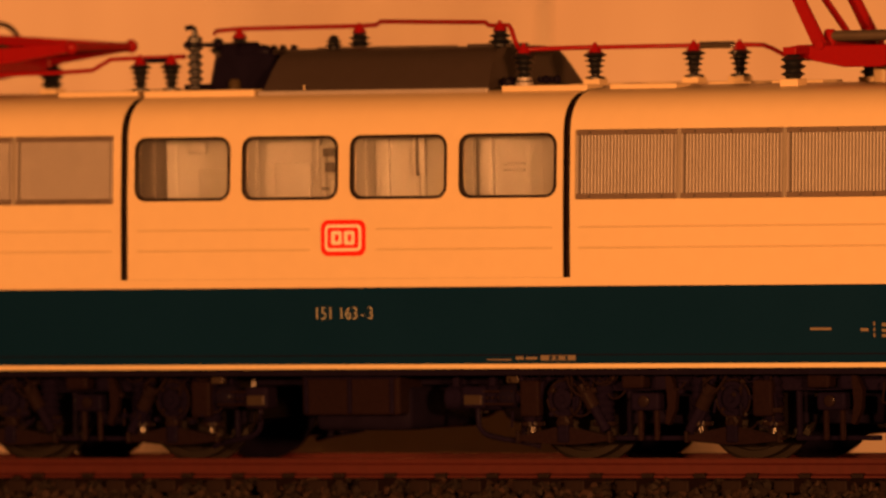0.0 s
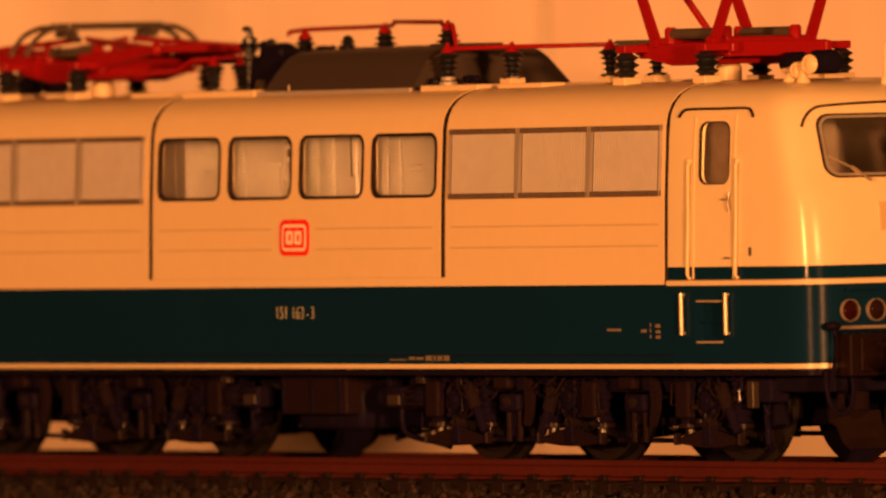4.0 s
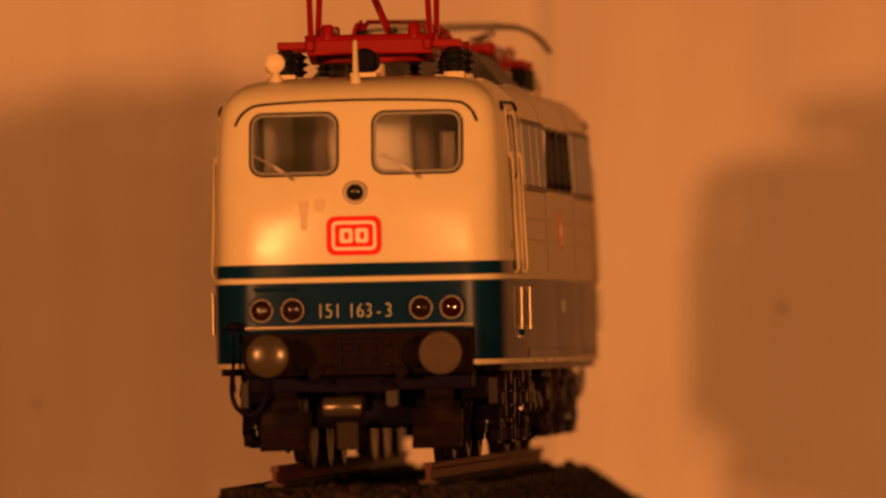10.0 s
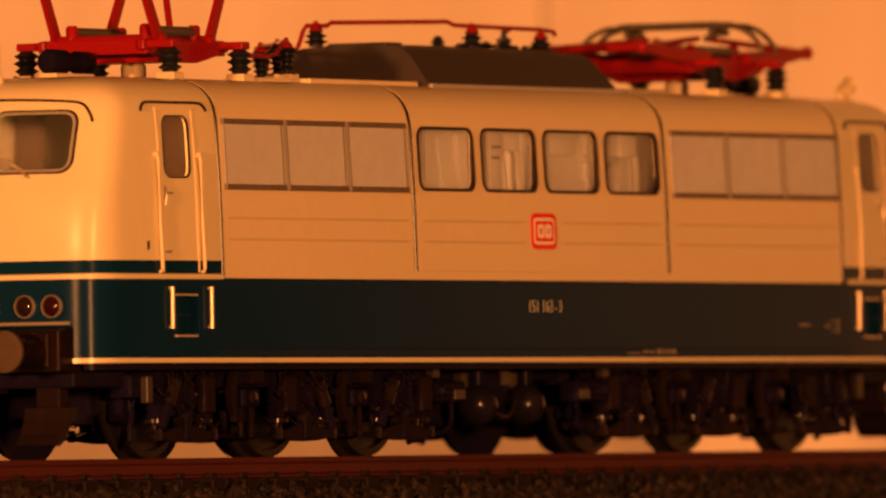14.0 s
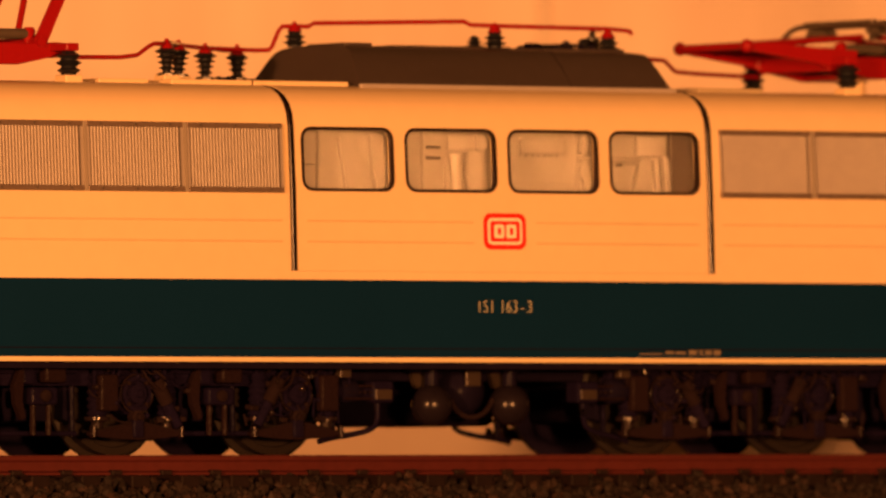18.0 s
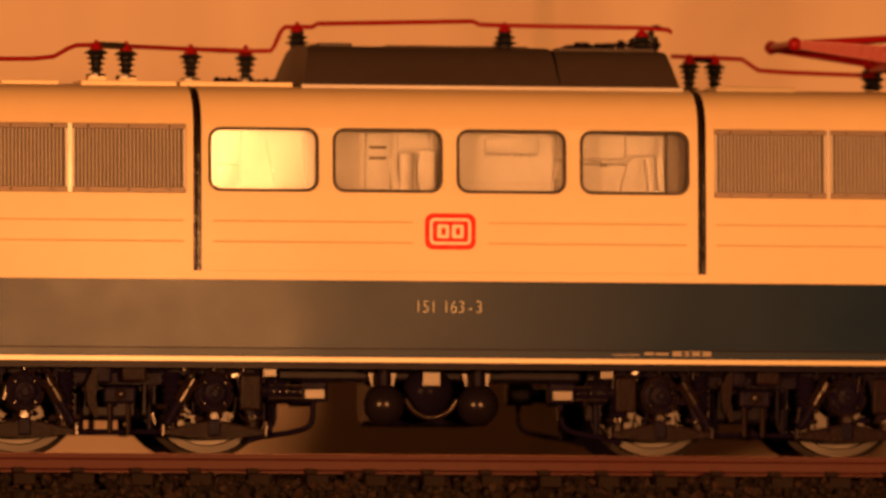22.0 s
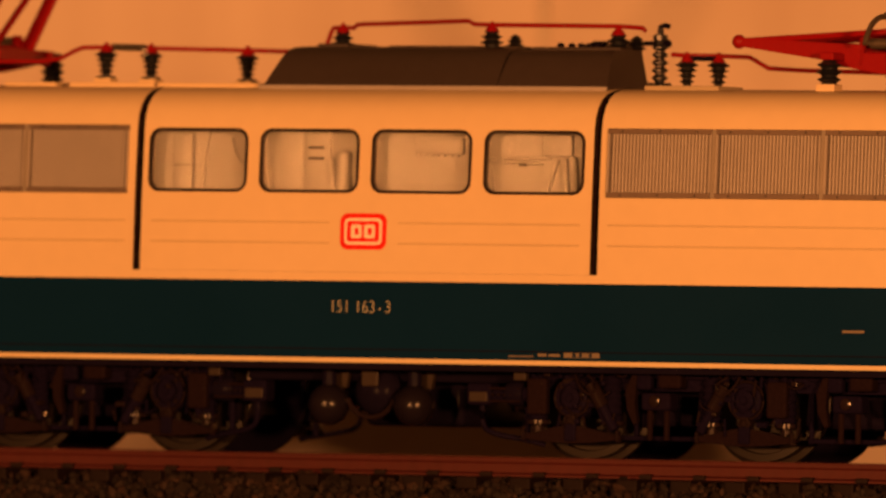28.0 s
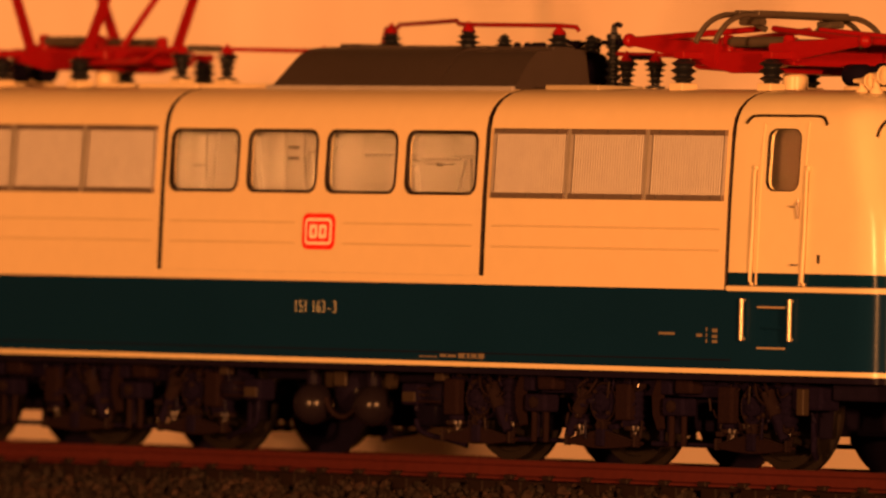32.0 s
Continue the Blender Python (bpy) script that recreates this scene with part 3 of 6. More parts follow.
# machine room seen through the windows: a pale moulded block with raised shapes
def machine_room():
    bm = bmesh.new()
    box(bm, -26.8, 36.0, -11.0, 13.4, 22.5, 41.5, 0.4)
    part("machine_room_block", bm, INTERIOR, loco, "pale moulded plastic machine room insert")
    # low relief behind each window: share of the window's width from its fore edge, of its height from the top, and depth
    relief = {
        1: (((0.0, 0.20, 0.05, 1.1, 0.5), (0.0, 0.20, 0.53, 0.56, 0.7)),
            ((-0.05, 0.18, 0.0, 1.1, 0.2), (0.24, 0.48, 0.0, 1.1, 0.7), (0.54, 0.90, 0.06, 0.30, 0.35)),
            ((0.20, 0.70, 0.08, 0.36, 0.6), (0.06, 0.84, 0.82, 0.85, 0.5), (0.84, 0.855, -0.1, 1.1, 0.3), (0.86, 1.02, 0.40, 0.46, 0.9)),
            ((-0.05, 0.44, 0.40, 0.44, 0.8), (-0.05, 0.40, 0.47, 0.52, 0.7), (0.36, 0.66, 0.02, 0.38, 0.7))),
        -1: (((0.62, 0.78, 0.0, 1.1, 0.6), (0.80, 0.84, 0.1, 0.55, 1.1), (0.20, 0.42, 0.46, 0.50, 0.5), (0.20, 0.42, 0.56, 0.60, 0.5), (-0.05, 0.1, 0.0, 1.1, 0.8)),
             ((0.0, 0.14, 0.0, 1.1, 0.6), (0.40, 0.44, -0.1, 0.66, 0.9), (0.47, 0.50, -0.1, 0.62, 0.9), (0.88, 1.05, 0.0, 1.1, 0.6)),
             ((0.52, 0.58, -0.1, 0.72, 0.9), (0.08, 0.46, 0.42, 1.1, 0.35), (0.66, 1.0, 0.66, 0.70, 0.6), (0.88, 1.05, 0.0, 1.1, 0.5)),
             ((0.30, 0.50, 0.0, 0.25, 0.5), (0.42, 0.95, 0.52, 1.1, 0.4), (0.90, 1.05, 0.0, 1.1, 0.6))),
    }
    # dark raised blocks: shade in slots, gaps and under a ledge, put into colour
    slot_shades = {1: ((1, 0.27, 0.43, 0.24, 0.29), (1, 0.27, 0.43, 0.42, 0.47), (3, 0.13, 0.19, 0.50, 0.55), (0, 0.02, 0.20, 0.57, 0.585)),
             -1: ((2, 0.62, 0.72, 0.18, 0.32), (2, 0.64, 0.72, 0.42, 0.58), (1, 0.445, 0.465, 0.0, 0.66), (0, 0.88, 1.0, 0.10, 0.32), (2, 0.60, 0.66, 0.84, 0.88))}
    # leaning castings: window, depth, and outline in the same shares
    castings = (
        (0, 0.6, ((0.24, -0.1), (0.40, -0.1), (0.34, 0.45), (0.31, 1.1), (0.23, 1.1))),
        (0, 0.45, ((0.47, 0.12), (0.62, 0.12), (0.64, 0.35), (0.70, 0.53), (0.78, 0.57), (0.80, 1.1), (0.56, 1.1), (0.52, 0.6), (0.48, 0.35))),
        (0, 0.85, ((0.80, 0.08), (0.96, 0.08), (0.98, 0.5), (1.05, 1.1), (0.88, 1.1), (0.83, 0.6))),
        (1, 0.9, ((0.46, 0.45), (0.51, 0.45), (0.57, 1.1), (0.49, 1.1))),
        (1, 0.8, ((0.74, 0.34), (0.90, 0.34), (0.87, 0.6), (0.90, 1.1), (0.76, 1.1), (0.72, 0.7))),
        (1, 0.7, ((0.84, 0.04), (0.96, 0.10), (0.98, 0.22), (0.92, 0.34), (0.84, 0.30))),
        (2, 0.8, ((0.88, -0.1), (1.0, -0.1), (0.93, 0.36), (0.87, 0.34))),
        (2, 0.8, ((0.88, 0.50), (0.98, 0.54), (1.02, 1.1), (0.92, 1.1), (0.90, 0.72), (0.84, 0.80))),
        (3, 0.6, ((0.39, 0.44), (0.52, 0.44), (0.45, 0.8), (0.41, 1.1), (0.29, 1.1))),
        (3, 0.7, ((0.55, 0.42), (0.60, 0.42), (0.63, 1.1), (0.59, 1.1))),
        (3, 0.9, ((0.65, 0.36), (0.71, 0.40), (0.735, 1.1), (0.68, 1.1))),
    )
    panes = sorted(WINDOWS, key=lambda w: -w[0])
    for s in (-1, 1):
        def put(w, a, b, c, d, y0, y1, mat, name, soft):
            u0, u1 = panes[w]
            x0, x1, out = u1 + (u0 - u1) * (a + 0.10), u1 + (u0 - u1) * (b + 0.10), 2.4
            if s < 0:
                out = 0.0
                x0, x1 = u1 + (u0 - u1) * (1 - b), u1 + (u0 - u1) * (1 - a)
            z0, z1 = 38.9 - 7.1 * min(d, 1.3), 38.9 - 7.1 * c
            bm = bmesh.new()
            box(bm, min(x0, x1), max(x0, x1), s * (y0 + out), s * (y1 + out), z0, z1, soft)
            return part(name, bm, mat, loco, smooth=35)

        for w, shapes in enumerate(relief[s]):
            for a, b, c, d, h in shapes:
                put(w, a, b, c, d, 10.6, 11.0 + h, INTERIOR, "moulded_cabinet", min(0.22, h * 0.4))
        for w, h, shape in (castings if s > 0 else ()):
            u0, u1 = panes[w]
            bm = bmesh.new()
            prism(bm, [(u1 + (u0 - u1) * (a + 0.10), 38.9 - 7.1 * c) for a, c in shape], "y", 13.0, 13.4 + 1.3 * h)
            bmesh.ops.bevel(bm, geom=bm.edges[:], offset=0.14, segments=2, affect="EDGES")
            part("moulded_casting", bm, INTERIOR, loco, "pale leaning machine casting", smooth=50)
        for w, a, b, c, d in slot_shades[s]:
            put(w, a, b, c, d, 11.3, 11.9, INTERIOR_DARK, "slot_shade_block", 0.03)
        for k in range(7 if s > 0 else 0):
            put(2, 0.20 + 0.07 * k, 0.225 + 0.07 * k, 0.36, 0.40, 11.0, 11.5, INTERIOR, "moulded_bolt", 0.03)
        for w, a, z0, z1, rr in (((1, 0.62, 30.5, 36.6, 1.0), (2, 0.93, 37.6, 40, 0.3)) if s > 0 else ((1, 0.5, 31, 40, 0.4), (2, 0.4, 30.5, 38, 0.5))):
            u0, u1 = panes[w]
            bm = bmesh.new()
            lathe(bm, (u1 + (u0 - u1) * (a + (0.10 if s > 0 else 0)), 13.7 if s > 0 else -11.3, z0), (0, 0, 1), ((rr * 1.15, 0), (rr, (z1 - z0) * 0.5), (rr, z1 - z0 - 0.3), (rr * 0.7, z1 - z0)), 16)
            part("moulded_pipe", bm, INTERIOR, loco, smooth=40)
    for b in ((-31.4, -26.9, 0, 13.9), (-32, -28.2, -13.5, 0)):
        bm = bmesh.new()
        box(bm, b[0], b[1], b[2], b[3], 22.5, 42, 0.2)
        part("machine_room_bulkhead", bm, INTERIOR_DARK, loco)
    for b in ((-36, -31.5, 0.5, 13.0), (-28.1, -26.6, -11, -0.5)):
        bm = bmesh.new()
        box(bm, b[0], b[1], b[2], b[3], 22.5, 41.5, 0.2)
        part("moulded_cabinet", bm, INTERIOR, loco)
    bm = bmesh.new()
    box(bm, -29, 29, -16.4, 16.4, 21.4, 22.6)
    part("machine_room_floor", bm, INTERIOR, loco)


machine_room()


# louvred panels: a plate, upper and lower rails with rivets, end posts, upright slats
def grilles():
    spans = [(32.0, 45.55), (46.15, 59.7), (60.3, 73.85)]
    for s in (-1, 1):
        for e in (1, -1):
            for u0, u1 in spans:
                a, b = (u0, u1) if e > 0 else (-u1, -u0)
                g = empty("louvre_panel", loco)
                z0, z1 = 31.3, 39.5

                def sy(z, h):
                    return s * (side_y(z) + h)

                def plank(x0, x1, za, zb, h0, h1, bm):
                    v = [bm.verts.new((x, sy(z, h), z)) for x in (x0, x1) for z in (za, zb) for h in (h0, h1)]
                    for f in ((0, 1, 3, 2), (4, 6, 7, 5), (0, 4, 5, 1), (2, 3, 7, 6), (0, 2, 6, 4), (1, 5, 7, 3)):
                        bm.faces.new([v[i] for i in f])

                bm = bmesh.new()
                plank(a, b, z0, z1, -0.02, 0.05, bm)
                part("back_plate", bm, GRILLE_BACK, g)
                for nm, za, zb in (("upper_rail", 38.85, z1), ("lower_rail", z0, 31.95)):
                    bm = bmesh.new()
                    plank(a, b, za, zb, 0.0, 0.42, bm)
                    bmesh.ops.bevel(bm, geom=bm.edges[:], offset=0.06, segments=1, affect="EDGES")
                    part(nm, bm, ALU_DARK, g)
                    for f in (0.14, 0.5, 0.86):
                        bm = bmesh.new()
                        zz = (za + zb) / 2
                        lathe(bm, (a + (b - a) * f, sy(zz, 0.40), zz), (0, s, 0), ((0.16, 0), (0.13, 0.12), (0.05, 0.16)), 8)
                        part("rivet", bm, GRILLE_BACK, g, smooth=50)
                for x0, x1 in ((a, a + 0.28), (b - 0.28, b)):
                    bm = bmesh.new()
                    plank(x0, x1, 31.95, 38.85, 0.0, 0.36, bm)
                    part("end_post", bm, ALU, g)
                bm = bmesh.new()
                n = 28
                for k in range(n):
                    x = a + 0.5 + (b - a - 1.0) * (k + 0.5) / n
                    rows = [[bm.verts.new((x + dx, sy(z, h), z)) for dx, h in ((-0.18, 0.0), (-0.12, 0.22), (-0.05, 0.33), (0.05, 0.33), (0.12, 0.22), (0.18, 0.0))] for z in (31.95, 38.85)]
                    for i in range(5):
                        bm.faces.new((rows[0][i], rows[0][i + 1], rows[1][i + 1], rows[1][i]))
                tagged(part("slats", bm, ALU, g, "upright silver-grey louvre slats", smooth=70), kind="stuff")
            # bright post between panels
            for m in ((45.85), (60.0)):
                bm = bmesh.new()
                x = e * m
                v = [bm.verts.new((x + dx, s * (side_y(z) + h), z)) for dx in (-0.28, 0.28) for z in (31.3, 39.5) for h in (0.0, 0.42)]
                for f in ((0, 1, 3, 2), (4, 6, 7, 5), (0, 4, 5, 1), (2, 3, 7, 6), (0, 2, 6, 4), (1, 5, 7, 3)):
                    bm.faces.new([v[i] for i in f])
                bmesh.ops.bevel(bm, geom=bm.edges[:], offset=0.1, segments=2, affect="EDGES")
                part("panel_post", bm, POST, loco, "bright metal post between louvre panels", smooth=40)


grilles()


# cabs
FRONT_WIN = ((2.05, 11.75), (-11.95, -2.25))


def cabs():
    levels = [23.1, 24, 25, 26, 27, 28, 29, 30, 31, 32, 34, 36, 38, 40.2, 41.0, 41.6, 42.1, 42.6, 43.0, 43.4, 43.7, 43.9, 44.05, 44.2, 44.3, 44.4, 44.5]
    cab = part("cab", cab_shell(levels, 75.2, 0.9, True), CAB_BEIGE, loco, "rounded beige driver's cab", smooth=30)
    cuts = []
    for y0, y1 in FRONT_WIN:
        bm = bmesh.new()
        prism(bm, rounded(y0, y1, 33.3, 40.05, 1.3), "x", 92, 106)
        cuts.append(bm)
    for s in (-1, 1):
        bm = bmesh.new()
        prism(bm, rounded(80.85, 86.15, 32.55, 39.7, 1.25), "y", s * 12, s * 20)
        cuts.append(bm)
    carve(cab, cuts)
    cab.data.shade_smooth()
    cab.data.set_sharp_from_angle(angle=radians(30))
    mirror_part(cab)
    band = part("waist_band", cab_shell([21.62, 23.1], 75.2, 0.9, False), BLUE_GLOSS, loco, "narrow ocean-blue band round the cab", smooth=30)
    mirror_part(band)
    bm = bmesh.new()
    rows = []
    for z, g in ((20.9, 0.0), (20.98, 0.25), (21.5, 0.30), (21.62, 0.05)):
        rows.append([bm.verts.new((x, y, z)) for x, y in cab_outline(21.0, 75.2, -g)])
    n = len(rows[0])
    for a, b in zip(rows, rows[1:]):
        for k in range(n - 1):
            bm.faces.new((a[k], a[k + 1], b[k + 1], b[k]))
    for r in (rows[0], rows[-1]):
        h = n // 2
        for k in range(h - 1):
            bm.faces.new((r[k], r[k + 1], r[n - 2 - k], r[n - 1 - k]))
    mirror_part(part("waist_ledge", bm, CREAM, loco, "cream ledge round the cab's waist", smooth=30))
    # front windows
    for e in (1, -1):
        for y0, y1 in FRONT_WIN:
            win = empty("front_window", loco)
            if e < 0:
                win.matrix_basis = FLIP
            inner, mid, outer = rounded(y0 + 0.22, y1 - 0.22, 33.52, 39.83, 1.15), rounded(y0 - 0.08, y1 + 0.08, 33.22, 40.13, 1.38), rounded(y0 - 0.30, y1 + 0.30, 33.0, 40.35, 1.58)
            bm = bmesh.new()
            ring(bm, inner, mid, lambda u, v, h: (nose_x(u, v) + h, u, v), 0.30)
            part("chrome_rim", bm, CHROME, win, "polished metal window rim", smooth=50)
            bm = bmesh.new()
            ring(bm, mid, outer, lambda u, v, h: (nose_x(u, v) + h, u, v), 0.18)
            part("rubber_rim", bm, BROWN_RUBBER, win, smooth=50)
            bm = bmesh.new()
            lo = [bm.verts.new((nose_x(u, v) - 0.25, u, v)) for u, v in rounded(y0 + 0.05, y1 - 0.05, 33.35, 40.0, 1.2)]
            hi = [bm.verts.new((v.co.x - 0.25, v.co.y, v.co.z)) for v in lo]
            bm.faces.new(lo)
            bm.faces.new(hi[::-1])
            for k in range(len(lo)):
                j = (k + 1) % len(lo)
                bm.faces.new((lo[k], lo[j], hi[j], hi[k]))
            part("pane", bm, CAB_GLASS, win, "hazy clear plastic windscreen").visible_shadow = False
            # wiper: blade slants down to its pivot
            ya = y0 + (0.35 if y0 > 0 else 0.0)
            bm = bmesh.new()
            p = [(ya + 0.2, 35.5), (ya + 2.3, 34.4), (ya + 3.6, 33.6), (ya + 4.9, 32.6)]
            tube(bm, [(nose_x(y, z) + 0.55, y, z) for y, z in p], 0.11, 6)
            part("wiper_arm", bm, BEZEL, win, smooth=50)
            bm = bmesh.new()
            box(bm, 0, 0.35, -0.9, 0.9, -0.22, 0.22, 0.1)
            bmesh.ops.transform(bm, matrix=Matrix.Translation((nose_x(ya + 3.3, 33.7) + 0.35, ya + 3.3, 33.75)) @ pose(0, 0, 0, -32, 0, 0), verts=bm.verts)
            part("wiper_joint", bm, BEZEL, win)
        # rain gutter over the windscreens
        bm = bmesh.new()
        g = [(-13.9, 38.9), (-13.3, 40.0), (-12.2, 40.9), (-10.8, 41.25), (-6, 41.5), (0, 41.6), (6, 41.5), (10.8, 41.25), (12.2, 40.9), (13.1, 40.0), (13.6, 38.9)]
        pts = [(nose_surface(p.y, p.z) + 0.08, p.y, p.z) for p in smooth_line([(0, y, z) for y, z in g], 4)]
        tube(bm, pts, 0.17, 6)
        gut = part("windscreen_gutter", bm, BROWN_RUBBER, loco, "thin dark rain gutter over the windscreens", smooth=60)
        if e < 0:
            gut.matrix_basis = FLIP
        # lamps
        lamp = empty("top_headlamp", loco)
        lx = nose_x(0, 31.1)
        bm = bmesh.new()
        lathe(bm, (lx - 0.3, -0.1, 31.1), (1, 0, -0.05), ((1.35, 0), (1.35, 0.6), (1.2, 0.8), (1.0, 0.8), (0.95, 0.4)), 28)
        part("bezel", bm, BEZEL, lamp, smooth=40)
        bm = bmesh.new()
        lathe(bm, (lx + 0.1, -0.1, 31.1), (1, 0, -0.05), ((0.98, 0), (0.9, 0.22), (0.55, 0.42), (0.1, 0.48)), 24)
        part("lens", bm, LAMP_GLASS, lamp, "dark unlit headlamp glass", smooth=60)
        if e < 0:
            lamp.matrix_basis = FLIP
        for y, red in ((-11.0, True), (-7.45, False), (7.1, False), (10.55, True)):
            lamp = empty("marker_lamp", loco)
            lx = nose_x(y, 18)
            bm = bmesh.new()
            lathe(bm, (lx - 0.2, y, 17.9), (1, 0, 0), ((1.3, 0), (1.32, 0.4), (1.28, 0.58), (1.21, 0.58), (1.17, 0.1)), 28)
            part("bezel", bm, BEZEL, lamp, smooth=40)
            bm = bmesh.new()
            lathe(bm, (lx + 0.11, y, 17.9), (1, 0, 0), ((1.16, 0), (1.07, 0.18), (0.68, 0.38), (0.1, 0.45)), 24)
            part("lens", bm, RED_LENS if red else CLEAR_LENS, lamp, "dark red unlit tail lamp" if red else "smoky dark unlit headlamp", smooth=60)
            bm = bmesh.new()
            rod(bm, (lx - 0.1, y, 17.9), (lx + 0.1, y, 17.9), 1.08, 1.08, 20)
            part("reflector", bm, LENS_BACK_RED if red else LENS_BACK, lamp)
            if e < 0:
                lamp.matrix_basis = FLIP
        for yc in (-9.2, 8.85):
            bm = bmesh.new()
            ring(bm, rounded(yc - 3.2, yc + 3.2, 16.4, 19.4, 1.45), rounded(yc - 3.4, yc + 3.4, 16.2, 19.6, 1.65), lambda u, v, h: (nose_x(u, v) + h, u, v), 0.16)
            o = part("lamp_housing", bm, BLUE, loco, smooth=50)
            if e < 0:
                o.matrix_basis = FLIP
        # rail over the buffer beam, socket covers and faint marks on the nose
        bm = bmesh.new()
        tube(bm, [(nose_x(y, 15.9) + 0.25, y, 15.95) for y in (-12.9, -9, -4, 0, 4, 9, 12.9)], 0.22, 8)
        o = part("apron_strip", bm, BEZEL, loco, smooth=60)
        bm = bmesh.new()
        box(bm, nose_x(0, 20.2) - 0.1, nose_x(0, 20.2) + 0.22, -11.8, -7.0, 20.1, 20.5, 0.1)
        o2 = part("socket_cover", bm, BLUE, loco)
        bm = bmesh.new()
        prism(bm, rounded(-6.35, -5.55, 26.9, 30.2, 0.15), "x", nose_x(-6, 28.5) - 0.3, nose_x(-6, 28.5) + 0.10)
        o3 = part("faint_nose_plate", bm, NOSE_MARK, loco, "faint plate moulded into the nose")
        bm = bmesh.new()
        prism(bm, rounded(-4.7, -3.6, 29.0, 30.5, 0.4), "x", nose_x(-4, 29.7) - 0.3, nose_x(-4, 29.7) + 0.08)
        o4 = part("faint_nose_plate", bm, NOSE_MARK, loco)
        for o in (o, o2, o3, o4):
            if e < 0:
                o.matrix_basis = FLIP
        # dim cab inside: pale rear wall with a dark doorway, desk, seat
        inside = empty("cab_interior", loco)
        for nm, b, mt in (("rear_wall", (76.6, 77.4, -15, -8.8, 22, 42.5), CAB_PALE), ("rear_wall", (76.6, 77.4, -4.6, 5.0, 22, 42.5), CAB_PALE), ("doorway", (75.5, 76.4, -15, 15, 22, 42.5), INTERIOR_MID), ("cab_floor", (75.5, 95.5, -13.2, 13.2, 23.2, 24.0), INTERIOR_DARK), ("desk", (92.5, 97.0, -10.6, 10.6, 24, 31.5), CAB_PALE), ("driver_seat", (85.5, 87.5, 8.8, 10.6, 24, 38.0), INTERIOR_MID)):
            bm = bmesh.new()
            box(bm, *b, 0.25)
            part(nm, bm, mt, inside)
        if e < 0:
            inside.matrix_basis = FLIP


CAB_PALE = paint("pale_cab_plastic", (0.27, 0.235, 0.20), 0.5, vary=0.05)
NOSE_MARK = paint("nose_mark_paint", (0.56, 0.42, 0.24), 0.4, vary=0.05)
LENS_BACK = paint("headlamp_backing", (0.08, 0.010, 0.008), 0.35)
LAMP_GLASS = paint("dark_lamp_glass", (0.012, 0.008, 0.006), 0.10, vary=0.05, bump=0.0)
LENS_BACK_RED = paint("tail_lamp_backing", (0.05, 0.006, 0.005), 0.3)
cabs()


RAILING = paint("pale_rail_metal", (0.52, 0.43, 0.30), 0.30, metal=0.45, vary=0.08)


